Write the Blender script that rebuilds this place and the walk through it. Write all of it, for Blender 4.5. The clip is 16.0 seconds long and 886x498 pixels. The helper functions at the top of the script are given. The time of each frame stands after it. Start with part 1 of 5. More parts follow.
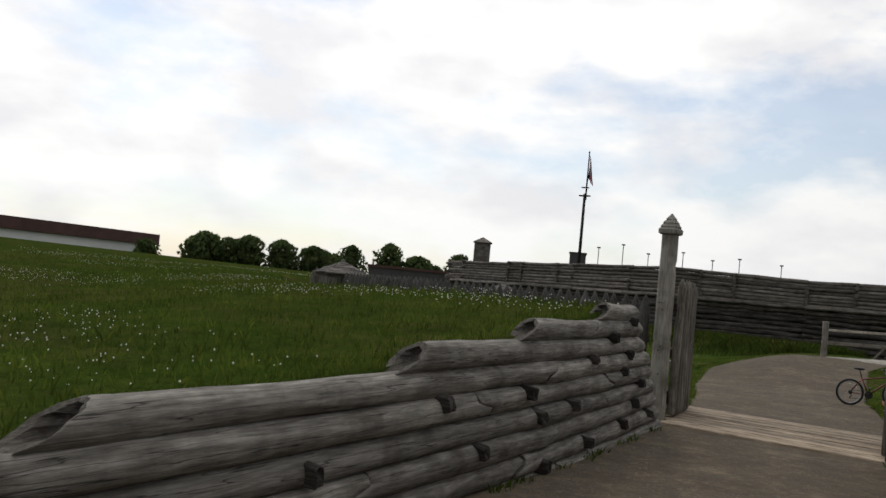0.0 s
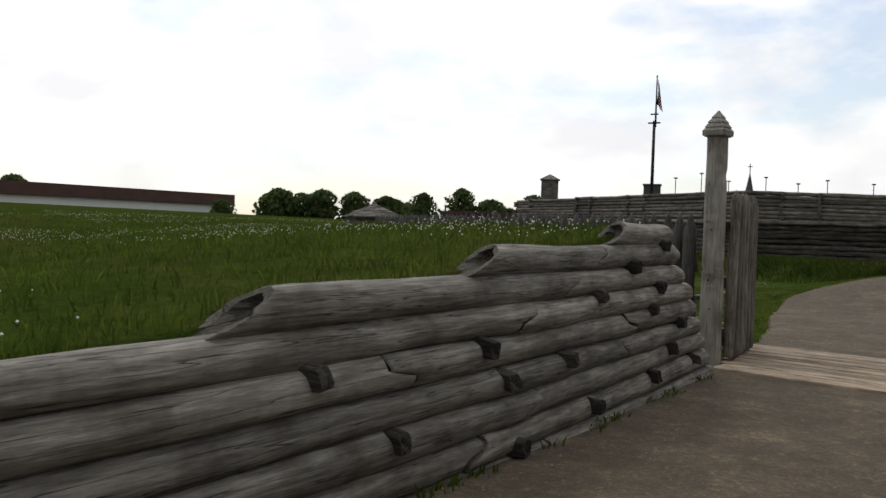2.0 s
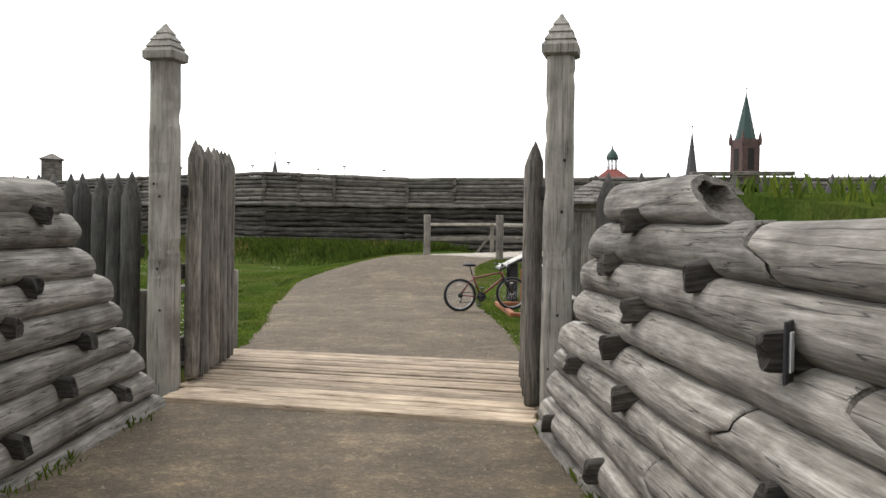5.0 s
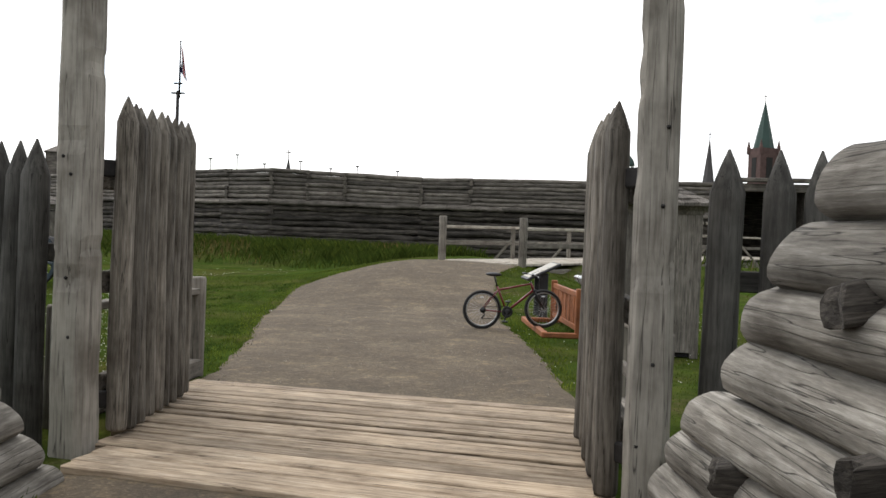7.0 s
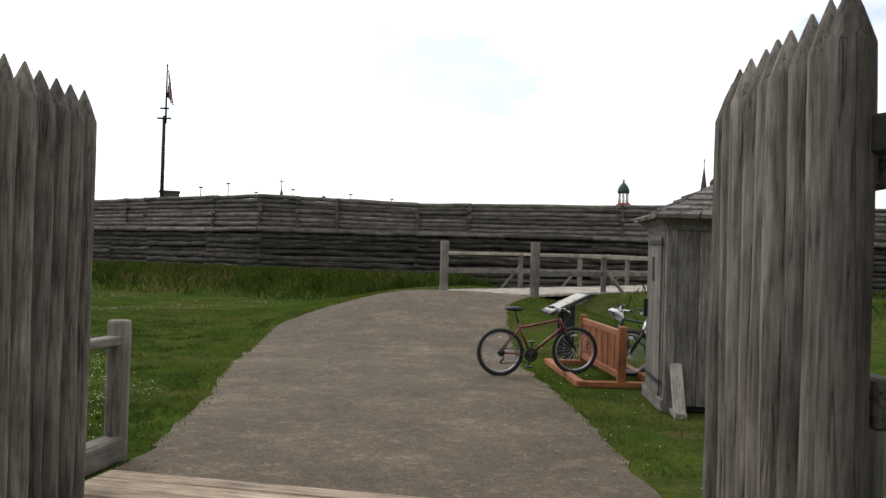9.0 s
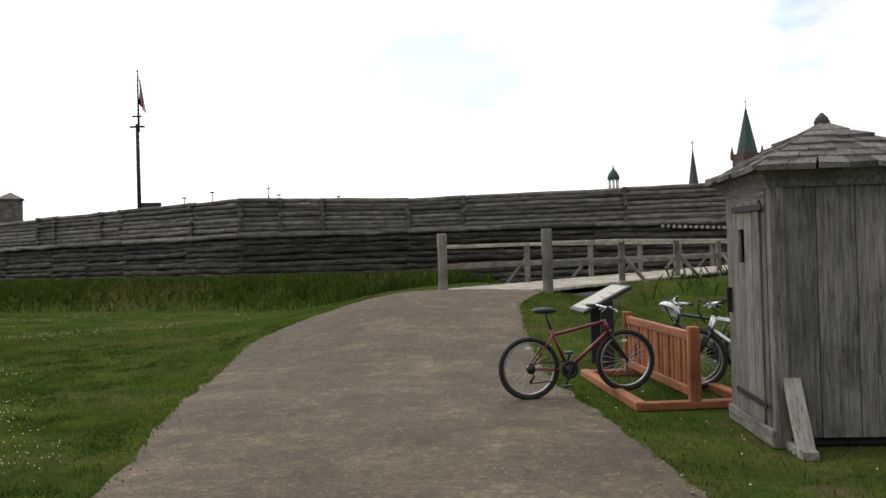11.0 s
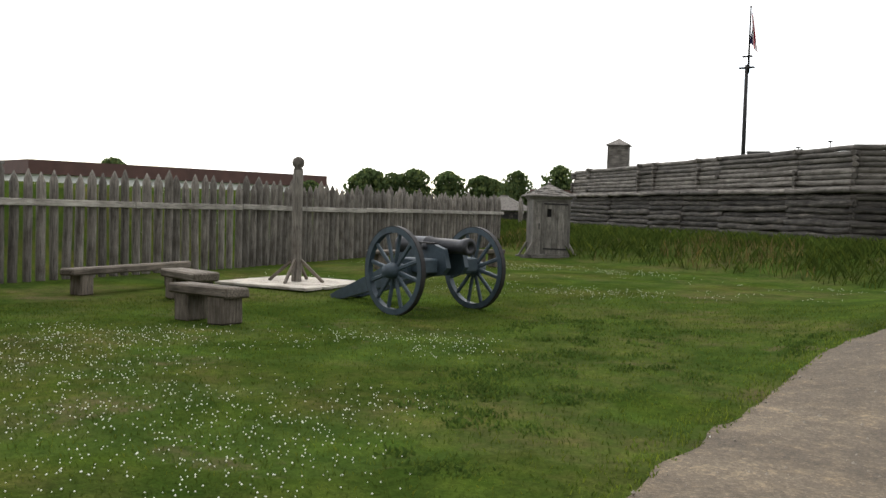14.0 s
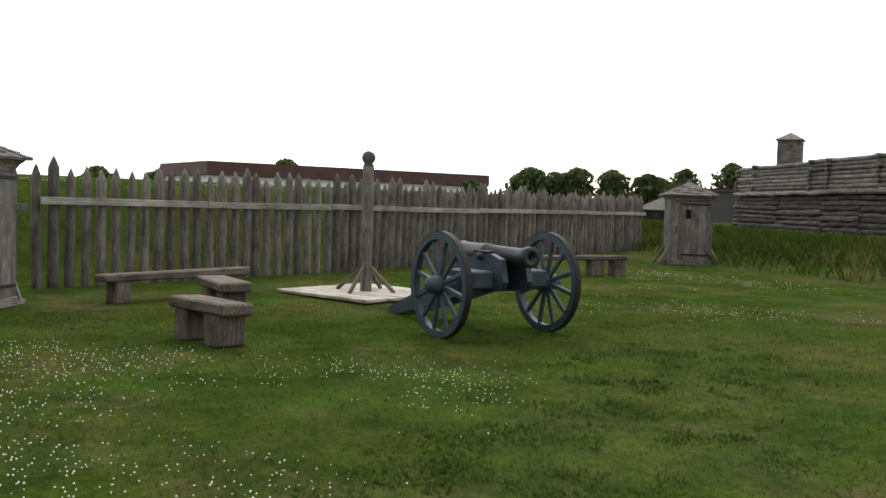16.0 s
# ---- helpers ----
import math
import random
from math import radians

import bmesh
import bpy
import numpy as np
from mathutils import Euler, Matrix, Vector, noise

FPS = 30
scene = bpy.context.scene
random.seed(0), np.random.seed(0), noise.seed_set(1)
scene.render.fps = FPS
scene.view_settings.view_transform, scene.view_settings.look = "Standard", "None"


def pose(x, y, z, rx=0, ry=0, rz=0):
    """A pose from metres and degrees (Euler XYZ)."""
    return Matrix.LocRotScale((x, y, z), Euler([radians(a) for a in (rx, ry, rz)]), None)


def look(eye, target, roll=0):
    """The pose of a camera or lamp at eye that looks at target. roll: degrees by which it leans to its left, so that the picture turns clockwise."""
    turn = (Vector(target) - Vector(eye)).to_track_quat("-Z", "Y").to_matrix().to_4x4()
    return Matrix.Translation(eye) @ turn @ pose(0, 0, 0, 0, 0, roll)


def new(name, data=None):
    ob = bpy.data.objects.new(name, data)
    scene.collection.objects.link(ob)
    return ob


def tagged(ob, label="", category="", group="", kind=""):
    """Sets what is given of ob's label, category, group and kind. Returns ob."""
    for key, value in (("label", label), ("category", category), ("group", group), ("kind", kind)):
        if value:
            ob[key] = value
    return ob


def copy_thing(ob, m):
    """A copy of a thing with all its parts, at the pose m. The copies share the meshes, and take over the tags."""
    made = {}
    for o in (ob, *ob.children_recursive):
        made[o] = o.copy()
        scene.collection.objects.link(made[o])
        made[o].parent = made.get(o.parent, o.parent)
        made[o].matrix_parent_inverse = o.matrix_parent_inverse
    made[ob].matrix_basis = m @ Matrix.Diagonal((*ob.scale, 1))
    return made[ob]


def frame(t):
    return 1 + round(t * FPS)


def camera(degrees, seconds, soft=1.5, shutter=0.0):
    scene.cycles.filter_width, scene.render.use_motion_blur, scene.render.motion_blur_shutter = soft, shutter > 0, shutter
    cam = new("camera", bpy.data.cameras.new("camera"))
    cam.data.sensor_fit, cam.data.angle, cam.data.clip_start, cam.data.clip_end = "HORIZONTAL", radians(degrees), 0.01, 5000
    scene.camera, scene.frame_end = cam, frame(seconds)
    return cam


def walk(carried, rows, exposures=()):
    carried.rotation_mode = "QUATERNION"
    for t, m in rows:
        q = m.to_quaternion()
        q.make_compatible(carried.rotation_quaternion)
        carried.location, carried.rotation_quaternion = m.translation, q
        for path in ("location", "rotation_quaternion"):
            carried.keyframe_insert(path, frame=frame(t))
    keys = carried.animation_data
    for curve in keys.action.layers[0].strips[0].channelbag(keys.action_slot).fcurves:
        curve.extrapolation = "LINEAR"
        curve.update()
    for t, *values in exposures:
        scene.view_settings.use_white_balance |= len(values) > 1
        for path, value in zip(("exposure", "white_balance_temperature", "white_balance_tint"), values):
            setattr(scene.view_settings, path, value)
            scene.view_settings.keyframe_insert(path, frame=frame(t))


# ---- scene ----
cam = camera(53.0, 16.0)
PATH = [
    (0, (0.082, -0.184, 1.958), (-0.86, 1.578, 2.047), 5.4),
    (0.5, (0.042, 0.55, 1.941), (-0.991, 2.259, 2.037), 3.6),
    (1, (0.015, 1.252, 1.909), (-1.103, 2.909, 1.983), 3.5),
    (1.5, (-0.061, 1.975, 1.894), (-1.22, 3.603, 1.946), 0.5),
    (2, (-0.111, 2.733, 1.844), (-1.2, 4.41, 1.799), 1.9),
    (2.5, (-0.122, 3.403, 1.809), (-0.85, 5.262, 1.691), 2.0),
    (3, (-0.255, 4.225, 1.778), (-0.772, 6.152, 1.639), 0.9),
    (3.5, (-0.342, 4.932, 1.761), (-0.666, 6.896, 1.567), -1.3),
    (4, (-0.387, 5.6, 1.72), (-0.545, 7.592, 1.637), -1.2),
    (6.5, (-0.697, 8.83, 1.683), (-0.838, 10.825, 1.641), 2.3),
    (7, (-0.79, 9.506, 1.666), (-0.939, 11.5, 1.623), 2.1),
    (7.5, (-0.926, 9.989, 1.654), (-0.849, 11.987, 1.637), 0.4),
    (8, (-1.0, 10.696, 1.641), (-0.997, 12.696, 1.674), -0.1),
    (8.5, (-1.101, 11.442, 1.643), (-1.18, 13.441, 1.649), 0.5),
    (9, (-1.195, 12.196, 1.608), (-1.333, 14.192, 1.63), 1.7),
    (11.5, (-1.596, 15.863, 1.524), (-1.713, 17.86, 1.533), -2.1),
    (12, (-1.675, 16.626, 1.487), (-1.82, 18.618, 1.395), -0.8),
    (12.5, (-1.783, 17.36, 1.479), (-1.993, 19.346, 1.382), -3.2),
    (13, (-2.067, 18.235, 1.614), (-2.767, 20.105, 1.505), -0.4),
    (13.5, (-2.224, 18.902, 1.675), (-3.212, 20.637, 1.562), -2.0),
    (14, (-2.478, 19.831, 1.614), (-3.8, 21.329, 1.523), 1.6),
    (14.5, (-2.668, 20.526, 1.615), (-4.114, 21.904, 1.515), -0.4),
    (15, (-2.816, 21.267, 1.625), (-4.322, 22.58, 1.542), -0.4),
    (15.5, (-3.011, 21.938, 1.644), (-4.593, 23.155, 1.516), 2.8),
    (16, (-3.064, 22.577, 1.68), (-4.643, 23.8, 1.577), 1.7),
]
walk(cam, [(t, look(eye, target, roll)) for t, eye, target, roll in PATH],
     exposures=[(0, -1.52), (0.5, -1.6), (1.0, -1.7), (1.8, -1.55), (2.2, -1.17), (2.5, -0.85), (3.0, -0.45), (3.5, -0.25), (4.0, -0.08), (6.5, -0.46), (7.0, -0.54), (8.0, -0.8), (9.0, -0.8),
                (11.5, -0.8), (12.0, -0.78), (12.5, -0.4), (13.0, -0.3), (13.5, -0.27), (15.0, -0.35), (16, -0.46)])

# ---- world, sun ----
SUN_AZ, SUN_EL = -50.0, 52.0
world = bpy.data.worlds.new("sky")
scene.world = world
world.use_nodes = True
wn, wl = world.node_tree.nodes, world.node_tree.links
wn.clear()
w_out = wn.new("ShaderNodeOutputWorld")
w_bg = wn.new("ShaderNodeBackground")
w_sky = wn.new("ShaderNodeTexSky")
w_sky.sky_type, w_sky.sun_disc = "NISHITA", False
w_sky.sun_elevation, w_sky.sun_rotation = radians(SUN_EL), radians(SUN_AZ)
w_co = wn.new("ShaderNodeTexCoord")
w_map = wn.new("ShaderNodeMapping")
w_map.inputs["Scale"].default_value = (1.9, 1.9, 4.4)
w_map.inputs["Location"].default_value = (1.6, 0.9, 0.3)
w_noise = wn.new("ShaderNodeTexNoise")
w_noise.inputs["Scale"].default_value, w_noise.inputs["Detail"].default_value = 1.7, 9.0
w_noise.inputs["Roughness"].default_value = 0.56
w_ramp = wn.new("ShaderNodeValToRGB")
w_ramp.color_ramp.elements[0].position, w_ramp.color_ramp.elements[1].position = 0.4, 0.53
w_ramp.color_ramp.elements[0].color = (0.34, 0.34, 0.34, 1)
w_mix = wn.new("ShaderNodeMix")
w_mix.data_type = "RGBA"
w_shade = wn.new("ShaderNodeTexNoise")
w_shade.inputs["Scale"].default_value, w_shade.inputs["Detail"].default_value = 4.0, 5.0
w_sr = wn.new("ShaderNodeValToRGB")
w_sr.color_ramp.elements[0].color, w_sr.color_ramp.elements[1].color = (16.0, 16.0, 16.4, 1), (19, 18.9, 18.7, 1)
w_sr.color_ramp.elements[0].position, w_sr.color_ramp.elements[1].position = 0.33, 0.55
wl.new(w_co.outputs["Generated"], w_map.inputs["Vector"])
wl.new(w_map.outputs[0], w_noise.inputs["Vector"])
wl.new(w_map.outputs[0], w_shade.inputs["Vector"])
wl.new(w_noise.outputs[0], w_ramp.inputs[0])
wl.new(w_shade.outputs[0], w_sr.inputs[0])
wl.new(w_ramp.outputs[0], w_mix.inputs[0])
w_blue = wn.new("ShaderNodeVectorMath")
w_blue.operation = "SCALE"
w_blue.inputs["Scale"].default_value = 2.15
wl.new(w_sky.outputs[0], w_blue.inputs[0])
wl.new(w_blue.outputs[0], w_mix.inputs[6])
wl.new(w_sr.outputs[0], w_mix.inputs[7])
# the cloud cover is brightest round the hidden sun
w_dot = wn.new("ShaderNodeVectorMath")
w_dot.operation = "DOT_PRODUCT"
w_dot.inputs[1].default_value = (math.sin(radians(SUN_AZ)) * math.cos(radians(SUN_EL)), math.cos(radians(SUN_AZ)) * math.cos(radians(SUN_EL)), math.sin(radians(SUN_EL)))
wl.new(w_co.outputs["Generated"], w_dot.inputs[0])
w_glow = wn.new("ShaderNodeMapRange")
w_glow.inputs[1].default_value, w_glow.inputs[2].default_value = -0.6, 0.95
w_glow.inputs[3].default_value, w_glow.inputs[4].default_value = 0.55, 1.75
wl.new(w_dot.outputs["Value"], w_glow.inputs[0])
w_lit = wn.new("ShaderNodeVectorMath")
w_lit.operation = "SCALE"
wl.new(w_mix.outputs[2], w_lit.inputs[0])
wl.new(w_glow.outputs[0], w_lit.inputs["Scale"])
wl.new(w_lit.outputs[0], w_bg.inputs[0])
w_bg.inputs[1].default_value = 0.1
wl.new(w_bg.outputs[0], w_out.inputs[0])
sun = new("sun", bpy.data.lights.new("sun", "SUN"))
sun.data.energy, sun.data.angle, sun.data.color = 1.5, radians(14), (1.0, 0.95, 0.88)
_a, _e = radians(SUN_AZ), radians(SUN_EL)
sun.matrix_basis = look((math.sin(_a) * math.cos(_e) * 30, math.cos(_a) * math.cos(_e) * 30, math.sin(_e) * 30), (0, 0, 0))


# ---- materials ----
def material(name, rough=0.85, metal=0.0, spec=0.3):
    m = bpy.data.materials.new(name)
    m.use_nodes = True
    b = m.node_tree.nodes["Principled BSDF"]
    b.inputs["Roughness"].default_value, b.inputs["Metallic"].default_value = rough, metal
    b.inputs["Specular IOR Level"].default_value = spec
    return m, m.node_tree.nodes, m.node_tree.links, b


def ramp(n, l, fac, stops):
    r = n.new("ShaderNodeValToRGB")
    while len(r.color_ramp.elements) < len(stops):
        r.color_ramp.elements.new(0.5)
    for e, (p, c) in zip(r.color_ramp.elements, stops):
        e.position = p
        e.color = (*c, 1) if len(c) == 3 else c
    l.new(fac, r.inputs[0])
    return r.outputs[0]


def noise_of(n, l, vec, scale, detail=6, rough=0.6):
    t = n.new("ShaderNodeTexNoise")
    t.inputs["Scale"].default_value, t.inputs["Detail"].default_value, t.inputs["Roughness"].default_value = scale, detail, rough
    l.new(vec, t.inputs["Vector"])
    return t.outputs[0]


def mixed(n, l, a, b, fac, mode="MIX"):
    m = n.new("ShaderNodeMix")
    m.data_type, m.blend_type = "RGBA", mode
    for value, socket in ((fac, m.inputs[0]), (a, m.inputs[6]), (b, m.inputs[7])):
        if isinstance(value, (int, float)):
            socket.default_value = value
        elif isinstance(value, tuple):
            socket.default_value = (*value, 1)
        else:
            l.new(value, socket)
    return m.outputs[2]


def bump_of(n, l, b, height, strength, dist):
    u = n.new("ShaderNodeBump")
    u.inputs["Strength"].default_value, u.inputs["Distance"].default_value = strength, dist
    l.new(height, u.inputs["Height"])
    l.new(u.outputs[0], b.inputs["Normal"])


def wood(name, dark, mid, light, grain=1.0, rough=0.85, crack=0.75, spread=0.35, spec=0.25, bump=0.6, axis="X", slit_width=0.012):
    """Wood whose grain runs along the local X axis (or Z); each piece is shifted and tinted by its own random number."""
    m, n, l, b = material(name, rough, 0, spec)
    co, info = n.new("ShaderNodeTexCoord"), n.new("ShaderNodeObjectInfo")
    shift = n.new("ShaderNodeVectorMath")
    shift.operation = "MULTIPLY_ADD"
    l.new(info.outputs["Random"], shift.inputs[0])
    shift.inputs[1].default_value = (61, 37, 23)
    l.new(co.outputs["Object"], shift.inputs[2])
    mp = n.new("ShaderNodeMapping")
    mp.inputs["Scale"].default_value = (0.9 * grain, 11 * grain, 11 * grain) if axis == "X" else (11 * grain, 11 * grain, 0.9 * grain)
    l.new(shift.outputs[0], mp.inputs["Vector"])
    fine = noise_of(n, l, mp.outputs[0], 2.6, 9, 0.68)
    base = ramp(n, l, fine, [(0.28, dark), (0.5, mid), (0.74, light)])
    blotch = noise_of(n, l, shift.outputs[0], 2.2, 4, 0.6)
    base = mixed(n, l, base, ramp(n, l, blotch, [(0.3, (0.52, 0.49, 0.46)), (0.5, (0.92, 0.91, 0.89)), (0.66, (1.14, 1.12, 1.09))]), 1.0, "MULTIPLY")
    mc = n.new("ShaderNodeMapping")
    mc.inputs["Scale"].default_value = (0.22 * grain, 7 * grain, 7 * grain) if axis == "X" else (7 * grain, 7 * grain, 0.22 * grain)
    l.new(shift.outputs[0], mc.inputs["Vector"])
    cr = noise_of(n, l, mc.outputs[0], 1.9, 3, 0.5)
    slit = ramp(n, l, cr, [(0.5 - slit_width, (1, 1, 1)), (0.5, (0, 0, 0)), (0.5 + slit_width * 0.5, (1, 1, 1))])
    base = mixed(n, l, base, mixed(n, l, tuple(1 - crack for _ in range(3)), (1.0, 1.0, 1.0), slit), 1.0, "MULTIPLY")
    hsv = n.new("ShaderNodeHueSaturation")
    val = n.new("ShaderNodeMapRange")
    val.inputs[3].default_value, val.inputs[4].default_value = 1 - spread, 1 + spread
    l.new(info.outputs["Random"], val.inputs[0])
    l.new(val.outputs[0], hsv.inputs["Value"])
    l.new(base, hsv.inputs["Color"])
    l.new(hsv.outputs[0], b.inputs["Base Color"])
    h = mixed(n, l, fine, slit, 0.5, "MULTIPLY")
    bump_of(n, l, b, h, bump, 0.012)
    return m


def plain(name, colour, rough=0.5, metal=0.0, vary=0.25, scale=9.0, spec=0.4, bump=0.1):
    m, n, l, b = material(name, rough, metal, spec)
    co = n.new("ShaderNodeTexCoord")
    t = noise_of(n, l, co.outputs["Object"], scale, 6, 0.65)
    lo, hi = tuple(c * (1 - vary) for c in colour), tuple(min(1, c * (1 + vary)) for c in colour)
    l.new(ramp(n, l, t, [(0.3, lo), (0.7, hi)]), b.inputs["Base Color"])
    bump_of(n, l, b, t, bump, 0.01)
    return m


def leafy(name, colour, vary, scale):
    """Thin leaves: half the light is let through."""
    m, n, l, b = material(name, 0.9, 0, 0.05)
    co = n.new("ShaderNodeTexCoord")
    t = noise_of(n, l, co.outputs["Object"], scale, 6, 0.65)
    isl = n.new("ShaderNodeNewGeometry")
    c = ramp(n, l, t, [(0.3, tuple(v * (1 - vary) for v in colour)), (0.7, tuple(v * (1 + vary) for v in colour))])
    c = mixed(n, l, c, ramp(n, l, isl.outputs["Random Per Island"], [(0.0, (0.6, 0.6, 0.55)), (0.6, (1.05, 1.0, 1.0)), (1.0, (1.6, 1.3, 1.0))]), 1.0, "MULTIPLY")
    d, tr, mx = n.new("ShaderNodeBsdfDiffuse"), n.new("ShaderNodeBsdfTranslucent"), n.new("ShaderNodeMixShader")
    l.new(c, d.inputs[0])
    l.new(c, tr.inputs[0])
    mx.inputs[0].default_value = 0.45
    l.new(d.outputs[0], mx.inputs[1])
    l.new(tr.outputs[0], mx.inputs[2])
    l.new(mx.outputs[0], n["Material Output"].inputs[0])
    return m


def turf(name, lush, dry, patch, bare=None, bump=0.7):
    m, n, l, b = material(name, 1.0, 0, 0.0)
    co = n.new("ShaderNodeTexCoord")
    p = co.outputs["Object"]
    big = noise_of(n, l, p, 0.35, 5, 0.6)
    mid = noise_of(n, l, p, 2.6, 6, 0.65)
    fine = noise_of(n, l, p, 46, 4, 0.7)
    base = mixed(n, l, ramp(n, l, mid, [(0.3, lush), (0.7, patch)]), ramp(n, l, mid, [(0.35, patch), (0.6, dry)]),
                 ramp(n, l, big, [(0.44, (0, 0, 0)), (0.62, (0.85, 0.85, 0.85))]))
    clump = noise_of(n, l, p, 1.1, 5, 0.7)
    base = mixed(n, l, base, ramp(n, l, clump, [(0.32, (0.62, 0.72, 0.7)), (0.5, (1.0, 1.0, 1.0)), (0.66, (1.28, 1.3, 1.05))]), 1.0, "MULTIPLY")
    if bare:
        worn = noise_of(n, l, p, 0.75, 7, 0.72)
        base = mixed(n, l, base, bare, ramp(n, l, worn, [(0.57, (0, 0, 0)), (0.66, (0.7, 0.7, 0.7))]))
    base = mixed(n, l, base, ramp(n, l, fine, [(0.25, (0.5, 0.5, 0.5)), (0.7, (1.3, 1.3, 1.25))]), 1.0, "MULTIPLY")
    tuft_n = noise_of(n, l, p, 11, 5, 0.7)
    base = mixed(n, l, base, ramp(n, l, tuft_n, [(0.35, (0.72, 0.75, 0.75)), (0.6, (1.12, 1.12, 1.08))]), 1.0, "MULTIPLY")
    l.new(base, b.inputs["Base Color"])
    bump_of(n, l, b, mixed(n, l, fine, tuft_n, 0.5), bump, 0.03)
    return m


def gravel(name):
    m, n, l, b = material(name, 0.92, 0, 0.2)
    co = n.new("ShaderNodeTexCoord")
    p = co.outputs["Object"]
    v = n.new("ShaderNodeTexVoronoi")
    v.inputs["Scale"].default_value = 55
    l.new(p, v.inputs["Vector"])
    big = noise_of(n, l, p, 0.9, 6, 0.65)
    fine = noise_of(n, l, p, 120, 4, 0.7)
    base = ramp(n, l, big, [(0.3, (0.083, 0.066, 0.047)), (0.52, (0.109, 0.087, 0.061)), (0.72, (0.16, 0.127, 0.087))])
    scuff = noise_of(n, l, p, 3.4, 6, 0.7)
    base = mixed(n, l, base, ramp(n, l, scuff, [(0.38, (0.86, 0.86, 0.87)), (0.53, (1.0, 1.0, 1.0)), (0.68, (1.38, 1.32, 1.22))]), 1.0, "MULTIPLY")
    chip = n.new("ShaderNodeSeparateColor")
    l.new(v.outputs["Color"], chip.inputs[0])
    base = mixed(n, l, base, ramp(n, l, chip.outputs[0], [(0.0, (0.72, 0.72, 0.72)), (0.75, (1.02, 1.02, 1.02)), (1.0, (1.5, 1.47, 1.4))]), 0.8, "MULTIPLY")
    base = mixed(n, l, base, ramp(n, l, fine, [(0.3, (0.7, 0.7, 0.7)), (0.7, (1.25, 1.24, 1.22))]), 1.0, "MULTIPLY")
    v2 = n.new("ShaderNodeTexVoronoi")
    v2.inputs["Scale"].default_value = 17
    l.new(p, v2.inputs["Vector"])
    chip2 = n.new("ShaderNodeSeparateColor")
    l.new(v2.outputs["Color"], chip2.inputs[0])
    base = mixed(n, l, base, ramp(n, l, chip2.outputs[1], [(0.0, (0.86, 0.86, 0.86)), (0.8, (1.0, 1.0, 1.0)), (0.93, (1.25, 1.22, 1.16))]), 0.85, "MULTIPLY")
    l.new(base, b.inputs["Base Color"])
    bump_of(n, l, b, mixed(n, l, v.outputs["Distance"], fine, 0.5), 0.55, 0.012)
    return m


LOG = wood("weathered_log", (0.075, 0.067, 0.058), (0.205, 0.191, 0.167), (0.405, 0.387, 0.352), 1.0, spread=0.26, crack=0.8, bump=1.0, slit_width=0.013)
PICKET = wood("weathered_picket", (0.04, 0.035, 0.029), (0.148, 0.133, 0.113), (0.265, 0.246, 0.216), 1.3, spread=0.3, slit_width=0.018)
TARRED = wood("dark_picket_wood", (0.03, 0.029, 0.027), (0.068, 0.066, 0.061), (0.115, 0.11, 0.1), 1.3, spread=0.2)
POST = wood("gate_post_wood", (0.15, 0.137, 0.12), (0.275, 0.258, 0.228), (0.36, 0.34, 0.305), 1.0, spread=0.08)
POST_UP = wood("gate_post_hewn_wood", (0.15, 0.137, 0.12), (0.275, 0.258, 0.228), (0.36, 0.34, 0.305), 1.0, spread=0.08, axis="Z")
PEG = wood("dark_tie_end", (0.014, 0.012, 0.011), (0.048, 0.043, 0.037), (0.115, 0.103, 0.09), 2.2, spread=0.35)
END = wood("log_end_grain", (0.03, 0.026, 0.022), (0.1, 0.09, 0.077), (0.21, 0.194, 0.168), 3.0, spread=0.3)
PLANK = wood("deck_plank", (0.15, 0.11, 0.075), (0.36, 0.285, 0.205), (0.53, 0.45, 0.355), 1.1, spread=0.24)
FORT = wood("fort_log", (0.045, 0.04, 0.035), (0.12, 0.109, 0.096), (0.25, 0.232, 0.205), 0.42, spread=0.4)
# darker version of the fort log, for scarp, core, passage and lodge wall
FORT_DARK = wood("fort_log_darker", (0.012, 0.011, 0.01), (0.05, 0.045, 0.039), (0.17, 0.152, 0.132), 0.42, spread=0.4)
BOARD = wood("sentry_board", (0.055, 0.05, 0.044), (0.145, 0.134, 0.118), (0.25, 0.233, 0.206), 1.4, spread=0.25)
SHAKE = wood("roof_shake", (0.06, 0.055, 0.05), (0.14, 0.128, 0.115), (0.23, 0.213, 0.19), 1.6, spread=0.35)
CEDAR = wood("cedar_rack", (0.16, 0.056, 0.024), (0.3, 0.112, 0.048), (0.4, 0.165, 0.075), 1.4, rough=0.6, spread=0.12, crack=0.4)
BRIDGE = wood("bridge_timber", (0.085, 0.077, 0.067), (0.2, 0.183, 0.158), (0.31, 0.288, 0.252), 1.0, spread=0.25)
PALE = wood("pale_board", (0.26, 0.23, 0.19), (0.42, 0.385, 0.33), (0.55, 0.51, 0.45), 1.2, spread=0.12)
RAIL = wood("palisade_rail", (0.15, 0.138, 0.12), (0.3, 0.28, 0.245), (0.42, 0.395, 0.35), 1.2, spread=0.15)
BENCH = wood("bench_timber", (0.045, 0.036, 0.028), (0.115, 0.096, 0.076), (0.22, 0.193, 0.16), 1.2, spread=0.2)
GUN = plain("blue_grey_carriage_paint", (0.032, 0.048, 0.06), 0.55, 0, 0.35, 7)
BARREL = plain("black_iron_barrel", (0.022, 0.022, 0.024), 0.5, 0.3, 0.4, 12)
IRON = plain("rusted_black_iron", (0.02, 0.018, 0.017), 0.7, 0.3, 0.4, 20)
